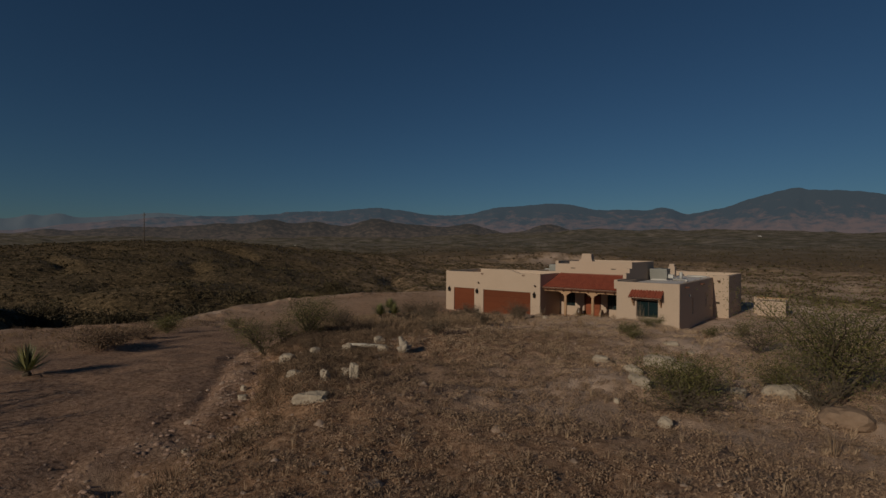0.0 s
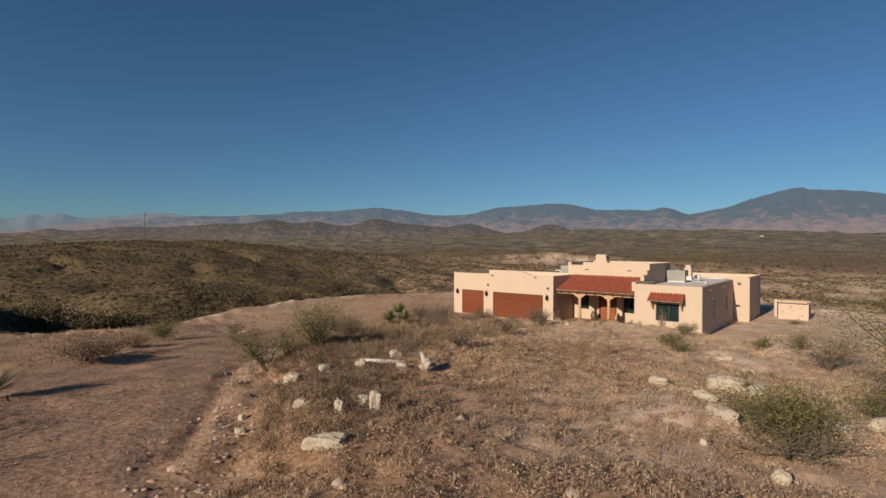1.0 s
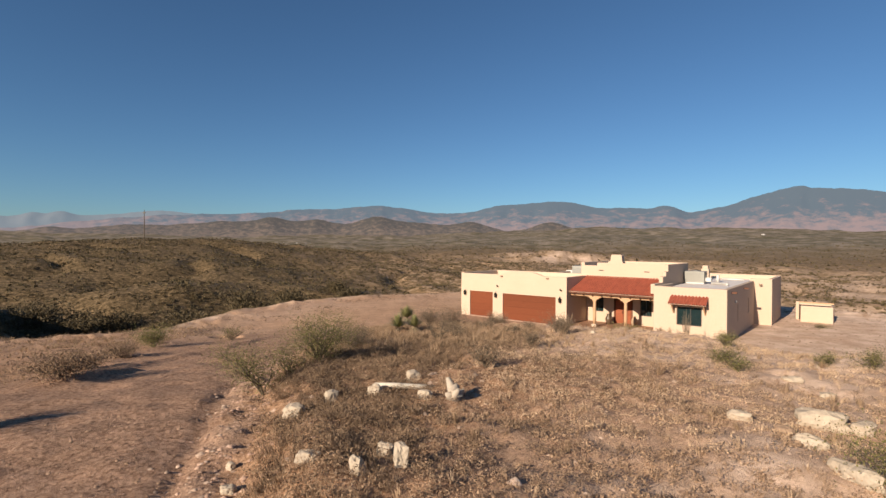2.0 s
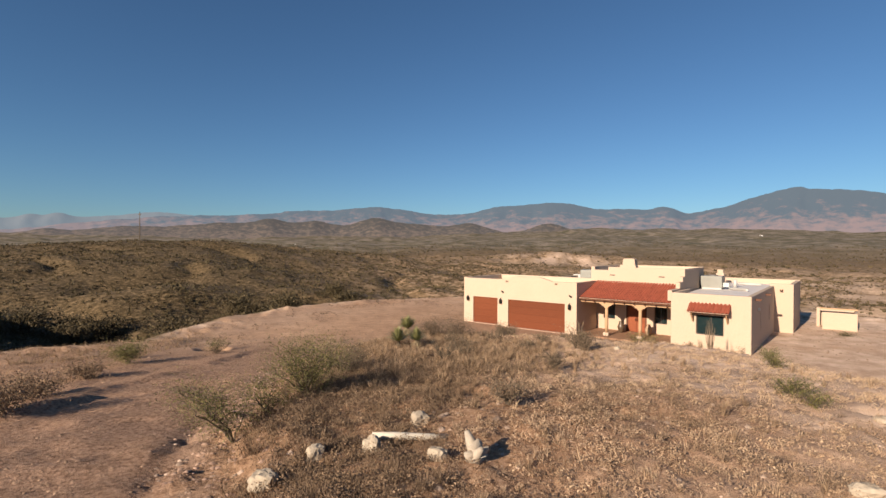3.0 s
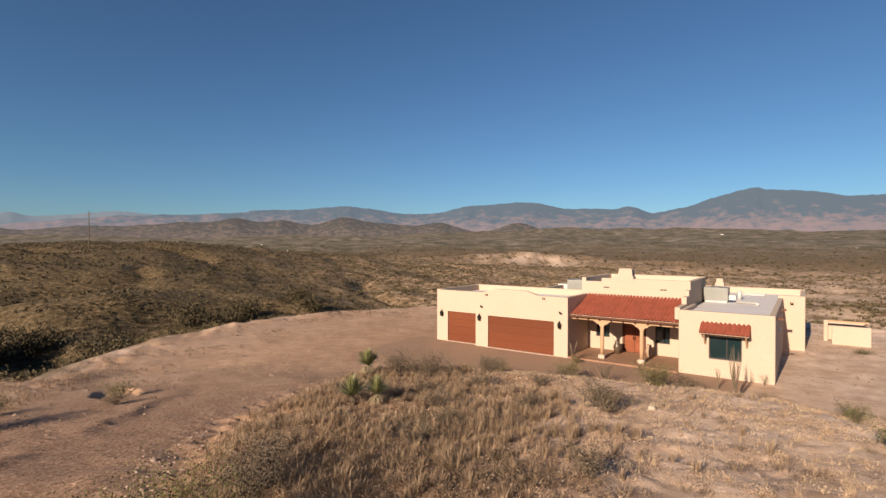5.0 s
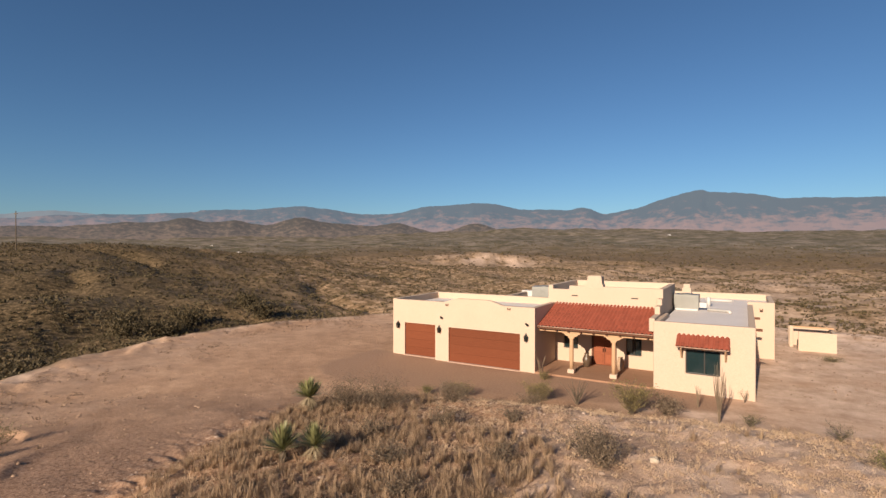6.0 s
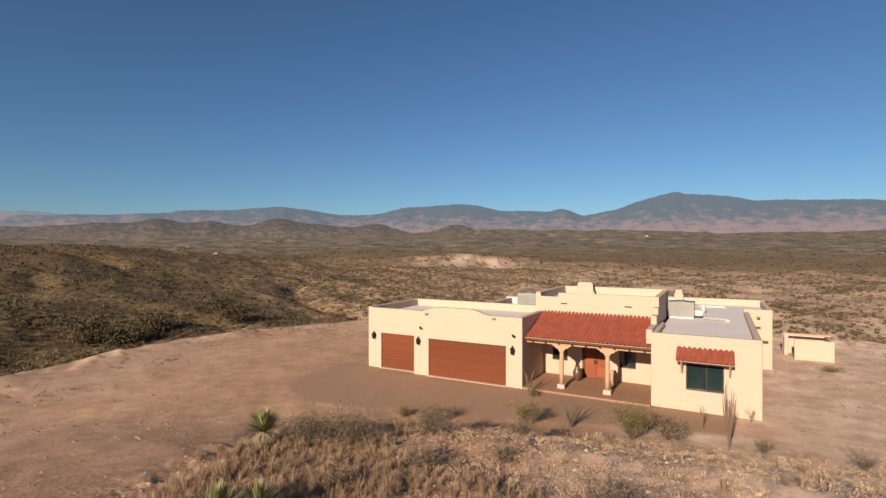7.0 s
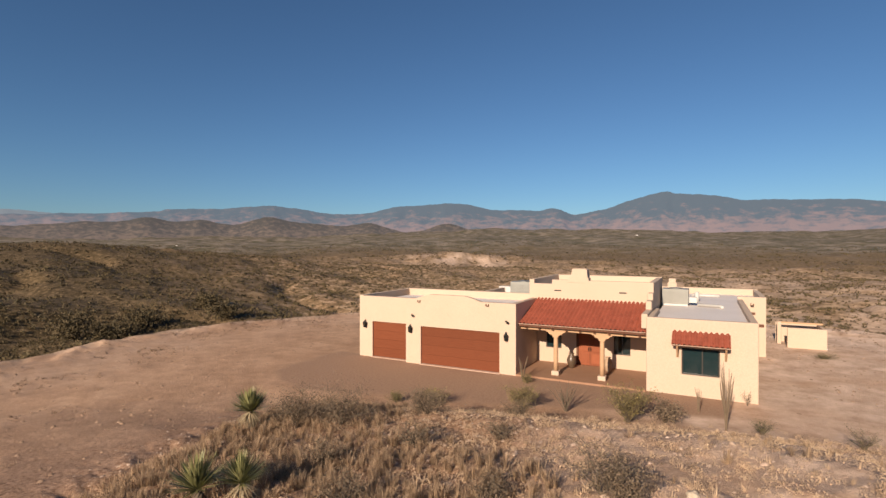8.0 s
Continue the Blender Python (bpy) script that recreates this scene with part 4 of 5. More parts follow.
def leaf_clump(leaves, wide, tall, leaf, hollow=0.3):
    """A low shrub: small leaf triangles through a rounded, uneven dome."""
    lobes = [(gen.uniform(-0.5, 0.5) * wide, gen.uniform(-0.5, 0.5) * wide, gen.uniform(0.3, 0.75) * tall) for _ in range(6)]
    v, f = [], []
    for i in range(leaves):
        lx, ly, lz = lobes[i % 6]
        g = gen.normal(0, 1, 3)
        g = g / np.linalg.norm(g) * gen.uniform(hollow, 1.0) ** 0.6
        c = np.array([lx + g[0] * wide * 0.45, ly + g[1] * wide * 0.45, max(0.02, lz + g[2] * tall * 0.38)])
        a, b = gen.normal(0, 1, 3), gen.normal(0, 1, 3)
        a, b = a / np.linalg.norm(a) * leaf, b / np.linalg.norm(b) * leaf * 0.6
        k = len(v)
        v += [c - a * 0.5, c + a * 0.5, c + b]
        f.append((k, k + 1, k + 2))
    return np.array(v), np.array(f)


def spray(blades, tall, spread, wide):
    """A cushion of dead grass: straight thin blades that fan out of one root."""
    a = gen.uniform(0, 2 * math.pi, blades)
    d = np.stack([np.cos(a), np.sin(a)], -1)
    n = np.stack([-d[:, 1], d[:, 0]], -1) * wide
    r = spread * 0.55 * gen.uniform(0, 1, (blades, 1))
    out = spread * gen.uniform(0.05, 0.6, (blades, 1))
    top = tall * gen.uniform(0.35, 1.0, (blades, 1))
    low = np.full((blades, 1), -0.02)
    v = np.stack([np.hstack([d * r - n, low]), np.hstack([d * r + n, low]), np.hstack([d * (r + out), top])], 1).reshape(-1, 3)
    return v, np.arange(blades * 3).reshape(-1, 3)


def pebble():
    base = np.array([(1, 0, 0), (0, 1, 0), (-1, 0, 0), (0, -1, 0), (0.1, 0.1, 0.7), (0.7, 0.7, 0.15), (-0.7, 0.6, 0.2), (-0.6, -0.7, 0.1), (0.7, -0.6, 0.2)], float)
    v = base * gen.uniform(0.7, 1.2, (9, 3))
    f = [(0, 5, 4), (5, 1, 4), (1, 6, 4), (6, 2, 4), (2, 7, 4), (7, 3, 4), (3, 8, 4), (8, 0, 4)]
    return v, np.array(f)


def spots(n, x0, x1, y0, y1, keep):
    xy = np.stack([gen.uniform(x0, x1, n), gen.uniform(y0, y1, n)], -1)
    p = keep(xy[:, 0], xy[:, 1])
    return xy[gen.uniform(0, 1, n) < p]


def on_knoll(x, y):
    a, b = knoll_side(x, y)
    return smooth((a - 0.2) / 0.8) * smooth((b - 0.2) / 1.2)


def tall_grass_zone(x, y):
    left = smooth((y - 11.5) / 4) * smooth((-12.5 - x + (y - 14) * 0.2) / 5) * smooth((29.0 - 0.8 * (x + 21) - y) / 3.5)
    return on_knoll(x, y) * (0.015 + 0.985 * left) * np.clip(0.75 + 1.4 * vnoise(x * 0.5, y * 0.5, 61), 0, 1) * smooth((y - 6) / 5)


def low_scrub_zone(x, y):
    dark = smooth((np.interp(y, [5, 10, 15], [-6.2, -9.3, -12.0]) - x) / 2.5) * smooth((20 - y) / 5)
    return on_knoll(x, y) * (0.2 + 0.8 * dark) * np.clip(0.5 + 0.45 * dark + 1.5 * vnoise(x * 0.6, y * 0.6, 62), 0.04, 1) * (1 - 0.75 * smooth((x + 10.5) / 5))


tufts = [tuft(38, 0.46, 0.26, 0.006, 0.7) for _ in range(6)]
p = spots(23000, -30, 0, 6, 36, tall_grass_zone)
scatter("dry_grass", tufts, p, gen.uniform(0.4, 1.0, len(p)), M_GRASS, "tall tufts of dry golden desert grass", "grass")
short = [tuft(14, 0.16, 0.14, 0.004, 0.7) for _ in range(6)]
p = spots(9000, -30, 14, -4, 38, lambda x, y: on_knoll(x, y) * np.clip(0.5 + 1.6 * vnoise(x * 0.7, y * 0.7, 63), 0.06, 1))
scatter("short_grass", short, p, gen.uniform(0.5, 1.15, len(p)), M_STRAW, "short dry grass stubble on stony soil", "grass")
stubble = [leaf_clump(31, 0.15, 0.10, 0.03, 0.15) for _ in range(9)] + [spray(24, 0.12, 0.17, 0.007) for _ in range(2)]
p = spots(38000, -28, 9, -3, 38, lambda x, y: on_knoll(x, y) * np.clip(0.66 + 1.6 * vnoise(x * 0.9, y * 0.9, 68), 0.08, 1) * (1 - 0.5 * smooth((np.interp(y, [5, 10, 15], [-6.2, -9.3, -12.0]) - x) / 2.5) * smooth((20 - y) / 5)))
fine_stubble = [leaf_clump(56, 0.14, 0.09, 0.022, 0.15) for _ in range(9)] + [spray(36, 0.10, 0.16, 0.0045) for _ in range(1)]
near = p[:, 1] < 10.5
scatter("fine_stubble", fine_stubble, p[near], gen.uniform(0.45, 1.6, near.sum()), M_WEED, "fine pale dead grass on stony soil", "stubble", -0.02)
p = p[~near]
scatter("stubble", stubble, p, gen.uniform(0.45, 1.6, len(p)), M_STRAW, "low pale clumps of dead grass and weeds", "stubble", -0.02)
scrub = [leaf_clump(44, 0.2, 0.17, 0.034) for _ in range(6)] + [spray(40, 0.2, 0.24, 0.005) for _ in range(2)]
p = np.concatenate([spots(16000, -28, 8, -2, 36, low_scrub_zone), spots(15000, -19, -6, 2, 21, low_scrub_zone)])
scatter("low_scrub", scrub, p, gen.uniform(0.4, 1.35, len(p)), M_TWIG, "low grey-brown leafless scrub", "scrub")


clump = [leaf_clump(20, 0.15, 0.10, 0.036, 0.15) for _ in range(8)]
p = spots(17000, -11, 4, 0, 17, lambda x, y: on_knoll(x, y) * np.clip(0.6 + 1.3 * vnoise(x * 1.3, y * 1.3, 92), 0.1, 1))
scatter("dry_weeds", clump, p, gen.uniform(0.4, 1.3, len(p)), M_WEED, "low cushions of dry brown weeds on reddish soil", "weeds", -0.015)


def pad_fringe(x, y):
    out = beyond_rim(x, y)
    return np.exp(-((out + 3.5) / 4.5) ** 2) * np.clip(0.4 + 1.6 * vnoise(x * 0.4, y * 0.4, 64), 0, 1)


p = spots(44000, -56, 24, 2, 66, pad_fringe)
scatter("fringe_grass", stubble, p, gen.uniform(0.6, 1.7, len(p)), M_TWIG, "thin dry grass along the rim of the pad", "grass")


p = spots(11000, -46, -17, -4, 22, lambda x, y: smooth((4.2 + (-20.8 - x) * 0.85 - y) / 1.5) * smooth((beyond_rim(x, y) * -1 + 1) / 2) * np.clip(0.35 + 1.5 * vnoise(x * 0.5, y * 0.5, 66), 0, 1))
thin = [tuft(14, 0.46, 0.26, 0.007, 0.7) for _ in range(6)]
scatter("verge_grass", thin, p, gen.uniform(0.3, 0.7, len(p)), M_GRASS, "dry grass along the verge of the dirt road", "grass")

stones = [pebble() for _ in range(8)]


def stony(x, y):
    a, b = knoll_side(x, y)
    bank = np.exp(-((a + 0.35) / 0.7) ** 2)
    slope = on_knoll(x, y) * (0.12 + 0.88 * np.exp(-((b - 7.0) / 5.5) ** 2) * smooth((x + 24) / 6))
    return np.clip(0.07 * smooth((a + 0.6) / 0.6) + 0.9 * bank + 0.75 * slope, 0, 1) * smooth((b + 0.5) / 1.5) * smooth((beyond_rim(x, y) * -1) / 4)


p = spots(52000, -44, 10, -3, 40, stony)
scatter("loose_stones", stones, p, 0.012 + 0.045 * gen.uniform(0, 1, len(p)) ** 2.8, M_PEBBLE, "loose pale and reddish stones on the soil", "stones", -0.004, 0.0)
p = spots(14000, -30, 8, -2, 37, lambda x, y: stony(x, y) * (0.12 + 0.88 * smooth((knoll_side(x, y)[0] - 0.3) / 0.8)))
scatter("scattered_cobbles", stones, p, 0.03 + 0.085 * gen.uniform(0, 1, len(p)) ** 2.6, M_PEBBLE, "scattered fist-sized pale stones", "stones", -0.015, 0.0)



def clod_zone(x, y):
    a, b = knoll_side(x, y)
    bare = np.maximum(smooth((-0.6 - a) / 0.8), smooth((-0.3 - b) / 1.0))
    house = (x > -34) * (x < -9.5) * (y > 31.5) * (y < 60)
    return bare * smooth(-beyond_rim(x, y) / 3) * (1 - house) * np.clip(0.45 + 1.6 * vnoise(x * 0.3, y * 0.3, 83), 0.03, 1)


p = spots(26000, -48, 10, -2, 62, lambda x, y: clod_zone(x, y) * np.maximum(smooth((y - 14) / 4), smooth((-24 - x) / 4)))
scatter("soil_clods", stones, p, 0.018 + 0.085 * gen.uniform(0, 1, len(p)) ** 3, M_CLOD, "small clods and gravel on the graded soil", "gravel", -0.008, 0.0)


p = spots(22000, -27, -3, -3, 19, lambda x, y: smooth((0.5 - knoll_side(x, y)[0]) / 0.5) * smooth((x * -0.85 - 13.5 + 4.5 - y + 16) / 3) * np.clip(0.7 + vnoise(x * 0.5, y * 0.5, 91), 0.2, 1))
scatter("road_gravel", stones, p, 0.010 + 0.032 * gen.uniform(0, 1, len(p)) ** 3, M_CLOD, "fine gravel on the dirt road", "gravel", -0.003, 0.0)
p = spots(34000, -25, -3, -4, 17, lambda x, y: np.exp(-((knoll_side(x, y)[0] + 0.0) / 0.85) ** 2))
scatter("bank_rubble", stones, p, 0.015 + 0.05 * gen.uniform(0, 1, len(p)) ** 3, M_RUBBLE, "pinkish rubble on the road bank", "rubble", -0.006, 0.0)

# shrubs over the slopes and the plain beyond the pad
bushes = [leaf_clump(19, 0.5, 0.65, 0.38, 0.5) for _ in range(10)]


def shrubby(inner, outer, n, floor):
    r = np.sqrt(gen.uniform(inner ** 2, outer ** 2, n))
    a = np.radians(gen.uniform(-28, 98, n))
    xy = np.stack([-15 - r * np.sin(a), 20 + r * np.cos(a)], -1)
    out = beyond_rim(xy[:, 0], xy[:, 1])
    left = smooth((np.degrees(a) - 18) / 28)
    dens = np.clip(floor + 0.06 + 0.42 * left + 1.1 * vnoise(xy[:, 0] / 14, xy[:, 1] / 14, 71) + 0.6 * vnoise(xy[:, 0] / 55, xy[:, 1] / 55, 72), 0.03 + 0.35 * left, 1) * smooth((out - 0.5) / 3)
    return xy[gen.uniform(0, 1, n) < dens]


p = shrubby(30, 120, 21000, 0.6)
scatter("desert_shrubs", bushes, p, 0.3 + 0.95 * gen.uniform(0, 1, len(p)) ** 1.7, M_FARBUSH, "dark olive creosote shrubs over the desert slopes", "shrubs", -0.05, 0.05, gen.uniform(0.7, 1.1, len(p)))
thinner = [leaf_clump(8, 0.6, 0.6, 0.66, 0.5) for _ in range(10)]
p = shrubby(120, 330, 42000, 0.5)
scatter("scrubland", thinner, p, 0.35 + 0.9 * gen.uniform(0, 1, len(p)) ** 1.6, M_FARBUSH, "dark olive creosote scrub over rolling desert", "shrubs", -0.05, 0.05, gen.uniform(0.7, 1.1, len(p)))
coarse = [leaf_clump(8, 0.6, 0.7, 0.85, 0.5) for _ in range(8)]
p = shrubby(330, 1500, 20000, 0.55)
scatter("distant_shrubs", coarse, p, gen.uniform(1.0, 2.6, len(p)), M_FARBUSH, "distant dark shrubs over the desert plain", "shrubs", -0.05, 0.0, gen.uniform(0.6, 0.9, len(p)))


# ---- rocks ----
def rock(x, y, w, d, h, yaw, seed, label, material=None, sink=0.2, group="pale rocks on the knoll"):
    k = 0.84 if x < -6 else 0.72
    w, d, h = w * k, d * k, h * k
    bm = bmesh.new()
    bmesh.ops.create_icosphere(bm, subdivisions=3, radius=1.0)
    off = Vector((seed * 7.3, seed * 3.1, seed * 1.7))
    for v in bm.verts:
        n = v.co.normalized()
        cut = max(abs(n.x) * 0.9, abs(n.y) * 0.95, abs(n.z))
        body = n * (0.62 / cut ** (0.75 if x < -6 else 0.3)) * (1 if x < -6 else 1.15)
        body *= 1 + 0.34 * noise.noise(n * 1.3 + off) + 0.14 * noise.noise(n * 3.4 + off) + 0.05 * noise.noise(n * 9 + off)
        v.co = Vector((body.x * w * 0.62, body.y * d * 0.62, body.z * h * 0.75))
    ob = part("rock", bm, material or M_ROCK)
    ob.matrix_world = pose(x, y, ground_at(x, y) + h * (0.5 - sink), 0, 0, yaw)
    return tagged(ob, label, "rock", group)


PALE = "rough white limestone rock lying on dry soil"
for i, (x, y, w, d, h, yaw) in enumerate([
        (-11.98, 9.78, 0.42, 0.34, 0.40, 20), (-12.3, 11.28, 0.46, 0.42, 0.40, 70), (-9.8, 6.5, 0.42, 0.26, 0.20, 35), (-8.95, 6.6, 0.25, 0.22, 0.34, 10),
        (-8.7, 7.12, 0.24, 0.22, 0.42, 50), (-9.3, 7.45, 0.36, 0.28, 0.26, 0), (-12.3, 8.0, 0.5, 0.36, 0.34, 30), (-12.6, 9.1, 0.36, 0.3, 0.32, 80),
        (-10.75, 9.95, 0.42, 0.3, 0.3, 15), (-5.75, 12.6, 0.58, 0.34, 0.24, 20), (-4.7, 11.8, 0.66, 0.40, 0.34, 0),
        (-4.05, 13.7, 0.6, 0.45, 0.36, 60), (-5.35, 17.4, 0.75, 0.4, 0.22, 30), (-4.63, 16.6, 0.5, 0.34, 0.22, 10), (-10.85, 5.95, 0.30, 0.24, 0.18, 45), (-11.6, 6.4, 0.2, 0.16, 0.15, 0),
        (-4.22, 9.5, 0.16, 0.14, 0.14, 0), (-3.2, 8.85, 0.32, 0.24, 0.26, 10), (-2.6, 11.7, 0.5, 0.36, 0.34, 60), (-8.9, 3.9, 0.16, 0.14, 0.1, 0), (-12.9, 23.4, 0.28, 0.24, 0.2, 0)]):
    rock(x, y, w, d, h, yaw, i + 1, PALE)
rock(-8.05, 5.6, 0.76, 0.34, 0.26, 38, 40, "large flat-sided white limestone block on the knoll")
rock(-4.62, 13.6, 1.15, 0.7, 0.52, 8, 41, "large rounded white boulder on the knoll")
rock(-4.15, 10.6, 1.0, 0.36, 0.34, -38, 42, "long white boulder beside a green bush")
rock(-5.05, 12.15, 0.46, 0.3, 0.24, 0, 43, "brown stone beside white rocks", M_BROWNROCK)
rock(-4.85, 11.7, 0.36, 0.28, 0.2, 40, 44, "brown stone beside white rocks", M_BROWNROCK)
rock(-0.95, 11.3, 1.2, 0.9, 0.62, 10, 45, "weathered brown boulder on the knoll", M_BROWNROCK)
rock(-1.9, 12.6, 1.25, 0.8, 0.5, 30, 46, "weathered pale boulder under a bush")
log = part("log", tube(bmesh.new(), [(-0.66, 0, 0.0), (-0.25, 0.01, 0.005), (0.25, -0.01, 0.0), (0.64, 0.0, 0.0)], [0.06, 0.064, 0.06, 0.052], 10), M_PALEWOOD, None, "", True)
log.matrix_world = pose(-11.76, 10.46, ground_at(-11.76, 10.46) + 0.10, 0, 3, 45)
tagged(log, "straight weathered white log lying among rocks", "log")


def stump(x, y, tall, label):
    """A gnarled bleached stump with a few broken limbs."""
    bm = bmesh.new()
    tube(bm, [(0, 0, -0.06), (0.03, 0, 0.14 * tall), (-0.02, 0.02, 0.45 * tall), (0.05, 0.03, 0.7 * tall)], [0.2, 0.16, 0.11, 0.05], 9)
    for a, r, z0, z1 in ((2.6, 0.18, 0.2, 1.0), (0.4, 0.2, 0.1, 0.45), (4.2, 0.22, 0.08, 0.3), (5.4, 0.2, 0.1, 0.62)):
        dx, dy = math.cos(a) * r, math.sin(a) * r
        tube(bm, [(0, 0, z0 * tall), (dx * 0.55, dy * 0.55, (z0 + z1) * 0.48 * tall), (dx, dy, z1 * tall)], [0.10, 0.085, 0.04], 7)
    for v in bm.verts:
        v.co += Vector((noise.noise(v.co * 9), noise.noise(v.co * 9 + Vector((5, 0, 0))), noise.noise(v.co * 9 + Vector((0, 5, 0))))) * 0.035
    ob = part("stump", bm, M_DRIFTWOOD, None, "", True)
    ob.matrix_world = pose(x, y, ground_at(x, y), 0, 0, 20)
    return tagged(ob, label, "stump")


stump(-10.3, 10.3, 0.37, "gnarled bleached wooden stump among white rocks")


# ---- bushes, yuccas and ocotillos ----
def bush(x, y, wide, tall, leaves, label, material=None, stems=12, leaf=0.03, lean=(0, 0), seed=1, name="bush", group="", twig=0.014, fuzz=0.10):
    """Stems that spread from one base, with leaves along their upper parts."""
    r = random.Random(seed)
    b = thing(name, (x, y, ground_at(x, y)), label, "bush", group)
    bm, tips = bmesh.new(), []
    for i in range(stems):
        a = 2 * math.pi * i / stems + r.uniform(-0.4, 0.4)
        reach, top = wide * 0.5 * r.uniform(0.35, 1.0), tall * r.uniform(0.6, 1.0)
        pts, wander = [], Vector((0, 0, 0))
        for k in range(6):
            s = k / 5
            wander += Vector((r.uniform(-1, 1), r.uniform(-1, 1), r.uniform(-0.5, 0.5))) * 0.055 * max(wide, tall) * (k > 0)
            at = Vector((math.cos(a) * reach * s ** 1.3 + lean[0] * s, math.sin(a) * reach * s ** 1.3 + lean[1] * s, top * s ** 0.8 - 0.05)) + wander
            at.z = max(at.z, -0.05)
            pts.append(at)
        tube(bm, pts, [twig * (1 - 0.8 * k / 5) * max(1.0, tall) for k in range(6)], 5)
        tips += [pts[3], pts[4], pts[5], pts[5]]
        for _ in range(7):
            k = r.choice((1, 2, 3, 4))
            q = pts[k].lerp(pts[k + 1], r.random())
            e = q + Vector((r.uniform(-1, 1), r.uniform(-1, 1), r.uniform(-0.2, 0.9))) * 0.2 * wide
            e.z = max(e.z, 0.02)
            mid = (q + e) / 2 + Vector((r.uniform(-0.05, 0.05), r.uniform(-0.05, 0.05), 0.02)) * wide
            tube(bm, [q, mid, e], [twig * 0.5, twig * 0.32, twig * 0.12], 4)
            tips += [e, mid]
    part("wood", bm, M_BARK, b, "grey branching stems")
    if leaves:
        g = np.random.default_rng(seed)
        tp = np.array([tuple(t) for t in tips])
        leaves = int(leaves * (2.0 if leaf <= 0.035 else 1.0))
        c = tp[g.integers(0, len(tp), leaves)] + g.normal(0, fuzz * wide, (leaves, 3)) * (1, 1, 0.8)
        c[:, 2] = np.maximum(c[:, 2], 0.03)
        u, w = g.normal(0, 1, (leaves, 3)), g.normal(0, 1, (leaves, 3))
        u = u / np.linalg.norm(u, axis=1)[:, None] * leaf * g.uniform(0.6, 1.3, (leaves, 1))
        w = w / np.linalg.norm(w, axis=1)[:, None] * leaf * 0.45
        v = np.stack([c - u * 0.5, c + w, c + u * 0.5, c - w], 1).reshape(-1, 3)
        f = np.arange(leaves * 4).reshape(-1, 4)
        crown = from_arrays("crown", v, f, material or M_LEAF)
        crown.parent = b
        tagged(crown, "sparse small green leaves")
    return b


GREEN = "spreading green creosote bush with grey branches"
bush(-15.1, 9.1, 1.9, 1.15, 2400, "sparse green bush leaning over the road bank", lean=(-0.45, -0.5), seed=21, stems=9, twig=0.02)
bush(-15.6, 10.1, 1.2, 0.8, 1200, GREEN, seed=22, stems=9)
bush(-15.75, 11.2, 2.1, 1.25, 5000, GREEN, seed=23, stems=17, twig=0.016)
bush(-17.3, 13.6, 1.5, 0.8, 1800, "grey-green bush in dry grass", M_SCRUB, seed=24)
bush(-17.9, 14.6, 1.3, 0.75, 1500, "grey-green bush in dry grass", M_SCRUB, seed=30)
bush(-3.4, 10.7, 1.8, 0.6, 4800, "dense green bush beside white boulders", seed=25, stems=18)
bush(-3.1, 9.8, 1.5, 0.5, 250, "leafless grey twiggy bush", seed=26, stems=24)
bush(-1.1, 13.3, 3.4, 2.1, 9000, "large green bush with arching branches", seed=27, stems=22, leaf=0.035)
bush(-2.0, 12.9, 1.4, 0.7, 1800, GREEN, seed=28)
bush(-1.35, 11.9, 1.1, 0.8, 100, "leafless grey twiggy bush", seed=31, stems=18)
bush(0.5, 12.6, 2.6, 1.7, 4500, GREEN, seed=44)
bush(-3.0, 17.6, 1.9, 0.9, 1500, "grey-brown shrub on the slope", M_SCRUB, seed=29)
SMALL = "small green-brown shrub on bare soil"
for i, (x, y, w, h, n) in enumerate([(-7.85, 23.3, 0.8, 0.4, 500), (-6.9, 18.1, 0.9, 0.5, 700), (-4.85, 20.6, 0.75, 0.4, 450), (-3.8, 20.1, 0.95, 0.5, 600), (-6.5, 17.4, 0.7, 0.35, 300), (-8.25, 26.2, 0.8, 0.5, 400)]):
    bush(x, y, w, h, n, SMALL, seed=60 + i, stems=9, leaf=0.035, group="small shrubs on the slope", twig=0.014)
GREY = "grey-brown leafless shrub in dry grass"
for i, (x, y, w, h, n) in enumerate([(-11.4, 13.0, 0.9, 0.5, 900), (-16.6, 17.4, 1.2, 0.85, 200), (-13.9, 22.7, 1.2, 0.6, 2500), (-23.7, 25.2, 1.8, 1.0, 4500), (-22.4, 25.6, 2.0, 0.9, 4500), (-14.4, 23.0, 1.5, 0.9, 900), (-20.6, 27.6, 1.3, 0.7, 2500), (-18.4, 30.0, 1.2, 0.6, 2000), (-21.5, 29.3, 1.2, 0.6, 2000), (-12.6, 17.5, 0.9, 0.5, 700), (-17.5, 26.0, 1.0, 0.5, 700), (-20.4, 22.6, 1.1, 0.6, 900), (-18.6, 21.0, 1.0, 0.55, 900), (-19.2, 24.6, 1.2, 0.6, 900), (-16.2, 22.2, 1.0, 0.5, 700), (-17.2, 19.4, 1.0, 0.55, 700)]):
    bush(x, y, w, h, n, GREY, M_SCRUB, seed=80 + i, stems=14, leaf=0.04, group="grey shrubs", twig=0.014)
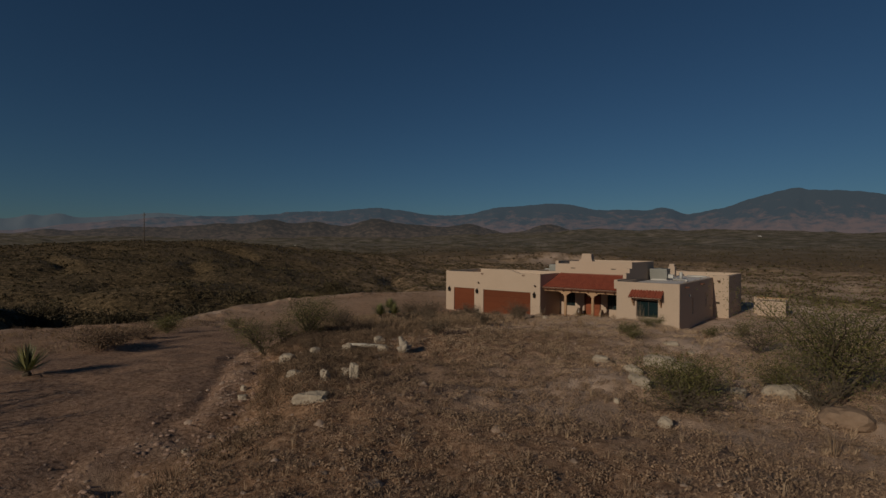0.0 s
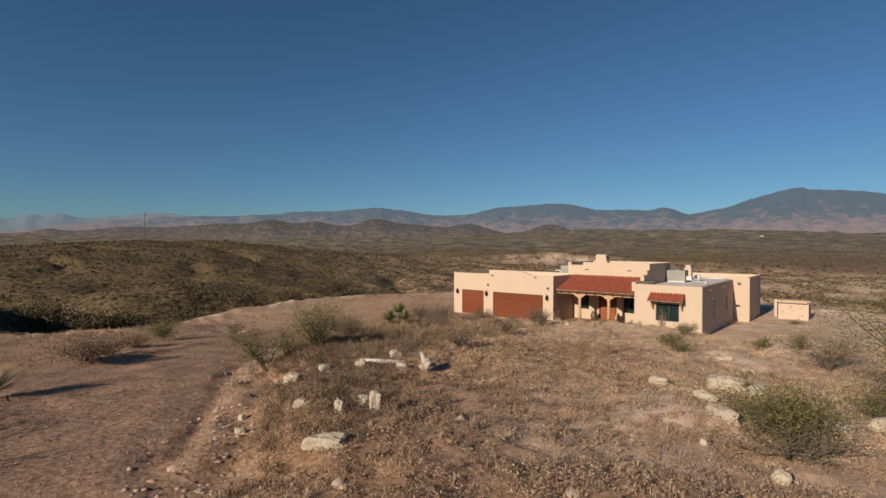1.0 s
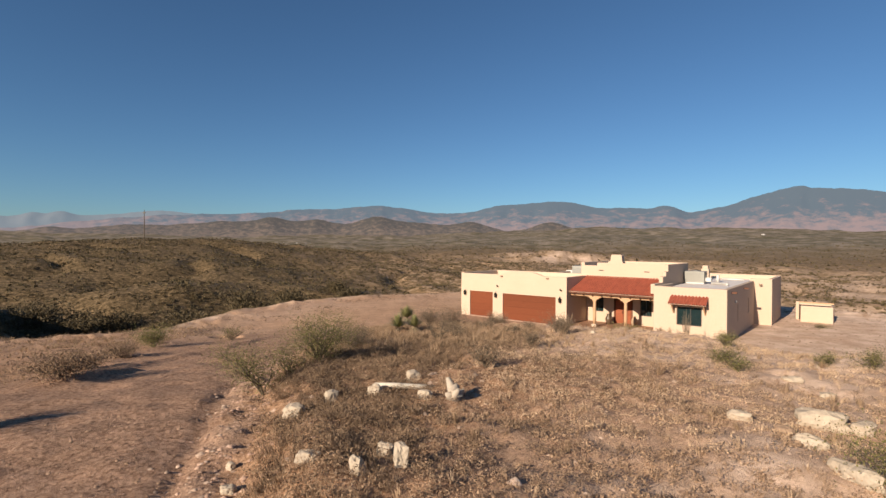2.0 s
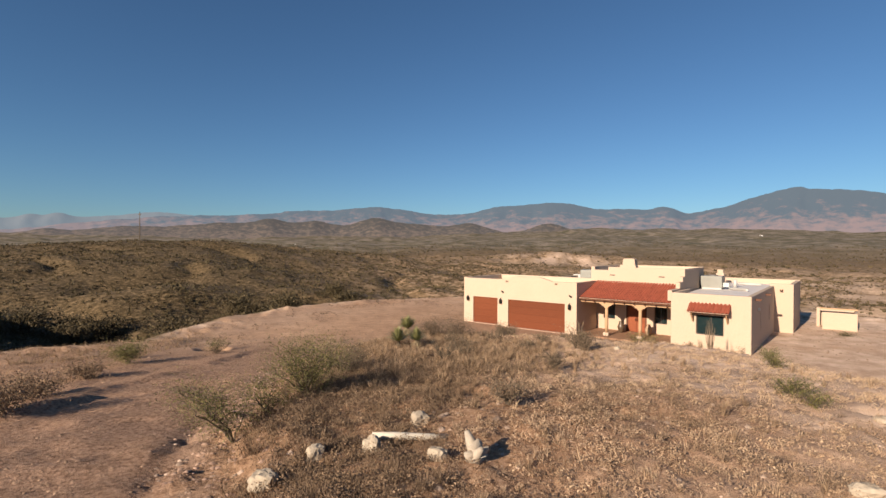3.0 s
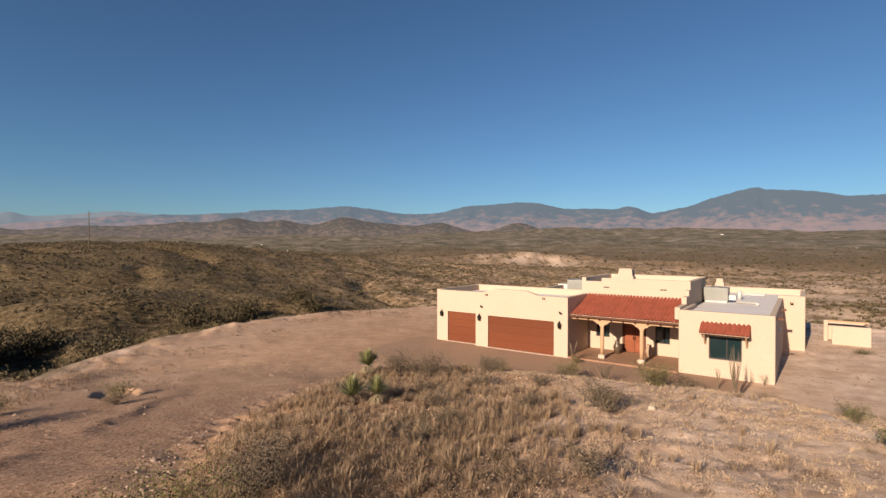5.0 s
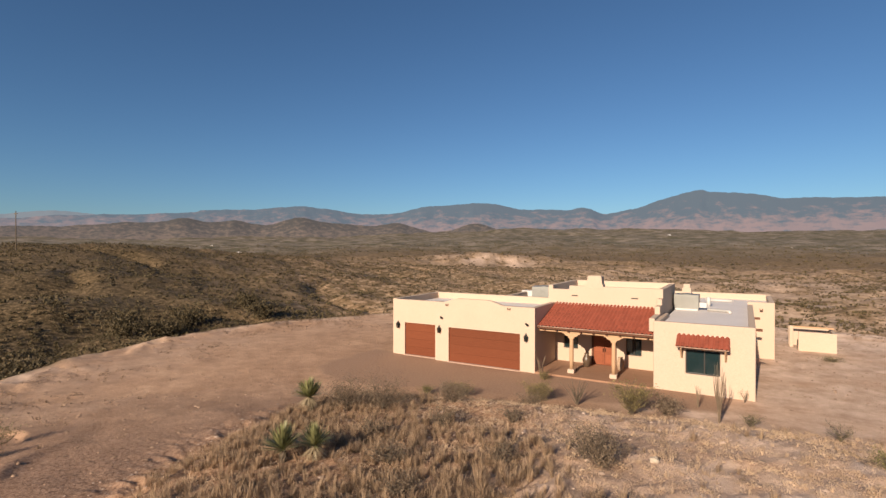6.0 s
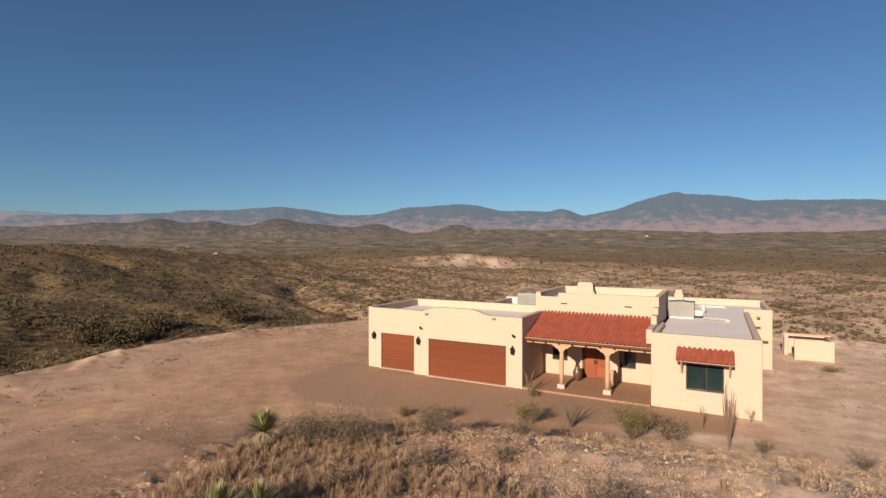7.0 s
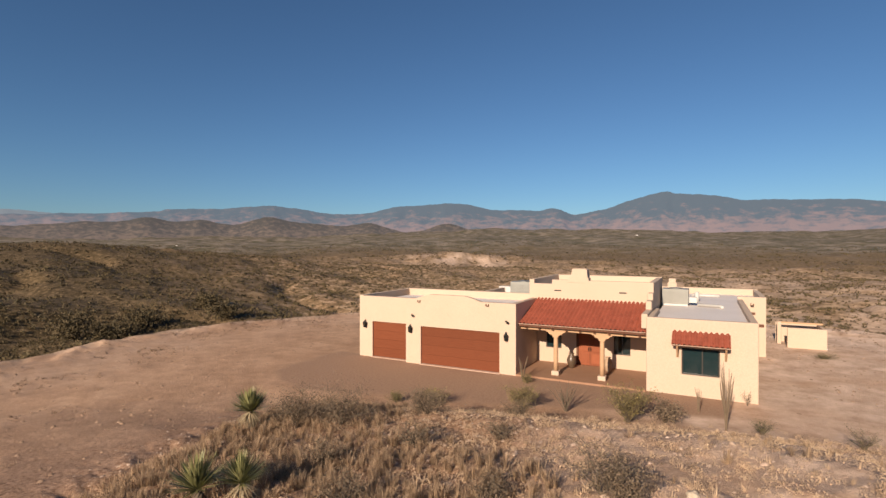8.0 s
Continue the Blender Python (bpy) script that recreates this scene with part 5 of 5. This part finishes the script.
for i, (x, y, w, h, n, lab) in enumerate([(-31.2, 12.9, 1.9, 0.95, 3500, "green bush on the verge of the road"), (-22.2, 6.9, 2.0, 0.55, 3500, "olive shrub on the verge of the road"), (-24.6, 8.1, 1.7, 0.5, 3000, "olive shrub on the verge of the road"),
                                          (-33.2, 18.0, 1.5, 0.8, 900, "shrub in an eroded hollow"), (-31.6, 17.2, 0.9, 0.4, 400, "shrub in an eroded hollow"), (-28.0, 10.4, 1.5, 0.5, 2500, "olive shrub on the verge of the road"), (-33.5, 13.8, 1.2, 0.6, 600, "olive shrub on the verge of the road")]):
    bush(x, y, w, h, n, lab, M_LEAF if i in (0, 3) else M_TWIG, seed=100 + i, stems=12, leaf=0.05)
bush(-15.45, 34.7, 1.8, 1.5, 3000, "upright olive-green bush before the porch", M_OLIVE, seed=121, stems=64, leaf=0.06, fuzz=0.035, twig=0.01)
bush(-14.15, 35.5, 1.4, 0.85, 1600, "dark brown twiggy shrub beside the house", M_SCRUB, seed=122, stems=14, leaf=0.07)
bush(-19.75, 34.6, 1.6, 0.95, 2400, "olive-green bush before the porch", M_OLIVE, seed=123, stems=44, leaf=0.05, fuzz=0.05, twig=0.012)
bush(-23.4, 33.3, 1.3, 0.75, 1800, "olive shrub at the edge of the drive", M_OLIVE, seed=124, leaf=0.05)
bush(-25.1, 32.8, 0.9, 0.5, 700, "small olive shrub at the edge of the drive", seed=125)
bush(-10.9, 35.6, 1.0, 0.5, 300, "dark leafless shrub on bare soil", seed=126, name="shrub")
bush(-7.95, 35.5, 1.1, 0.7, 200, "dark leafless shrub on bare soil", seed=127, name="shrub")
bush(-11.1, 39.6, 0.5, 0.7, 60, "thin climbing twigs at the wall's foot", seed=128, stems=5, name="shrub", twig=0.01)
bush(-6.2, 52.6, 1.2, 0.3, 700, "low grey-green shrub on the pad", seed=129)


def yucca(x, y, rise, size, blades, label, seed):
    """A rosette of stiff blades on a short trunk with a skirt of dead leaves."""
    z = ground_at(x, y)
    yc = thing("yucca", (x, y, z), label, "yucca", "yuccas")
    g = np.random.default_rng(seed)

    def rosette(n, lo, hi, long, wide, at, droop):
        a, e = g.uniform(0, 2 * math.pi, n), np.radians(g.uniform(lo, hi, n))
        d = np.stack([np.cos(a) * np.cos(e), np.sin(a) * np.cos(e), np.sin(e)], -1)
        s = np.stack([-np.sin(a), np.cos(a), 0 * a], -1) * wide
        ln = (long * g.uniform(0.75, 1.05, n))[:, None]
        o = np.array([0, 0, at])
        mid, tip = o + d * ln * 0.4, o + d * ln - np.array([0, 0, 1]) * droop * ln
        root = o + d * 0.03
        v = np.stack([root - s * 0.6, root + s * 0.6, mid + s, mid - s, tip], 1).reshape(-1, 3)
        k = np.arange(n)[:, None] * 5
        f = np.concatenate([k + [0, 1, 2], k + [0, 2, 3], k + [3, 2, 4]])
        return v, f

    v, f = rosette(blades, -12 if rise > 0.5 else 12, 88, size, 0.022 * size / 0.7, rise, 0.03)
    crown = from_arrays("crown", v, f, M_YUCCA)
    crown.parent = yc
    v, f = rosette(blades // 2, -80, -15, size * 0.75, 0.016, rise, 0.1)
    if rise > 0.3:
        skirt = from_arrays("skirt", v, f, M_DEADLEAF)
        skirt.parent = yc
        tagged(skirt, "skirt of dry straw-coloured leaves")
    part("trunk", tube(bmesh.new(), [(0, 0, -0.1), (0.02, 0, rise * 0.6), (0, 0.01, rise)], [0.12, 0.10, 0.07], 8), M_BARK, yc)
    return yc


yucca(-24.7, 24.3, 0.5, 0.80, 300, "green soaptree yucca with stiff radiating leaves", 5)
yucca(-21.15, 19.9, 0.3, 0.74, 220, "yellow-green yucca rosette in dry grass", 6)
yucca(-20.55, 20.4, 0.35, 0.66, 200, "yellow-green yucca rosette in dry grass", 7)
yucca(-17.1, 3.65, 0.12, 0.8, 130, "dark green yucca rosette beside the road", 8)


def ocotillo(x, y, tall, wide, stems, label, seed, material=None, thick=0.02):
    r = random.Random(seed)
    oc = thing("ocotillo", (x, y, ground_at(x, y)), label, "ocotillo", "ocotillos")
    for i in range(stems):
        a = 2 * math.pi * i / stems + r.uniform(-0.3, 0.3)
        reach, top = wide * r.uniform(0.3, 1.0), tall * r.uniform(0.7, 1.0)
        pts = [(math.cos(a) * reach * s ** 1.2 + r.uniform(-0.02, 0.02), math.sin(a) * reach * s ** 1.2 + r.uniform(-0.02, 0.02), top * s - 0.05) for s in (0, 0.25, 0.5, 0.75, 1.0)]
        part("stem", tube(bmesh.new(), pts, [thick, thick * 0.9, thick * 0.8, thick * 0.6, thick * 0.35], 5), material or M_SCRUB, oc)
    return oc


ocotillo(-12.05, 35.5, 2.6, 0.38, 15, "tall thin grey ocotillo before the house wall", 3)
ocotillo(-13.0, 37.6, 1.3, 0.2, 5, "young thin ocotillo beside the house wall", 9)
ocotillo(-18.0, 35.1, 1.3, 0.8, 16, "fan of bare reddish-grey ocotillo stems", 4, M_BARK)
ocotillo(-21.2, 38.9, 1.5, 0.35, 9, "thin grey ocotillo at the garage corner", 5)
bush(-20.9, 38.7, 0.8, 0.45, 700, "grey-green shrub at the garage corner", M_OLIVE, seed=131, stems=10)

# trees in the wash beyond the rim, partly put in for shaded gully banks, and one beside the road
MESQUITE = "dark mesquite thicket, partly in place of bank shade, in the wash below the pad"
for i, (x, y, w, h) in enumerate([(-62, 22, 6, 3.2), (-58, 27, 5, 2.8), (-66, 30, 7, 3.4), (-63, 42, 6, 3.2), (-62, 50, 6, 3.0), (-70, 17, 7, 3.6), (-58, 14, 5, 2.6), (-56, 60, 5, 2.8), (-72, 24, 6, 3.4), (4, 70, 4, 1.8), (9, 67, 4, 1.6),
                                   (-103.8, 70.3, 8, 3.0), (-104.5, 59, 9, 3.2), (-101.7, 86.3, 6, 2.4), (-115, 32, 9, 3.4), (-113, 37.5, 8, 3.2), (-117.5, 26.6, 9, 3.4), (-111.7, 89.6, 6, 2.4), (-109, 31, 7, 3.0), (-100, 63, 6, 2.2)]):
    bush(x, y, w, h, 2600, MESQUITE, M_FARBUSH, seed=200 + i, stems=12, leaf=0.22 if i < 11 else 0.36, name="mesquite", group="trees in the wash", twig=0.03)
bush(-13.7, -2.6, 3.0, 2.7, 2400, "bare mesquite tree beside the dirt road", seed=231, stems=11, name="mesquite", twig=0.022)
bush(-15.6, -1.6, 2.6, 2.2, 900, "bare mesquite tree beside the dirt road", seed=230, stems=9, name="mesquite", twig=0.022)

# ---- far things ----
pole = thing("utility_pole", (-251, 94, ground_at(-251, 94)), "tall dark wooden utility pole on a far rise", "utility pole")
part("mast", tube(bmesh.new(), [(0, 0, -1), (0, 0, 8), (0, 0, 15.5)], [0.2, 0.17, 0.13], 8), M_BARK, pole)
part("crossarm", boxed(-1.3, 1.3, -0.1, 0.1, 14.2, 14.5), M_BARK, pole)


def far_house(x, y, w, d, h, yaw, label):
    z = ground_at(x, y)
    ob = thing("far_house", pose(x, y, z, 0, 0, yaw), label, "house", "distant houses")
    part("wall", boxed(-w / 2, w / 2, -d / 2, d / 2, -2, h), M_WHITE, ob)
    part("roof", extruded(bmesh.new(), [(-w / 2 - 0.4, h), (w / 2 + 0.4, h), (0, h + w * 0.18)], d + 0.6, Matrix.Translation((0, -d / 2 - 0.3, 0))), M_ROOFING, ob)
    return ob


for k, (deg, dist, w) in enumerate([(0.3, 1250, 8), (-4.0, 1300, 7), (53, 900, 7), (55.5, 1500, 7), (57.0, 1650, 8), (48.5, 1400, 7), (6.6, 2600, 14), (22.0, 1500, 7)]):
    a = radians(deg)
    far_house(-15 - dist * math.sin(a), 20 + dist * math.cos(a), w, w * 0.7, 2.8, 20 * k, "tiny white house far off on the plain")
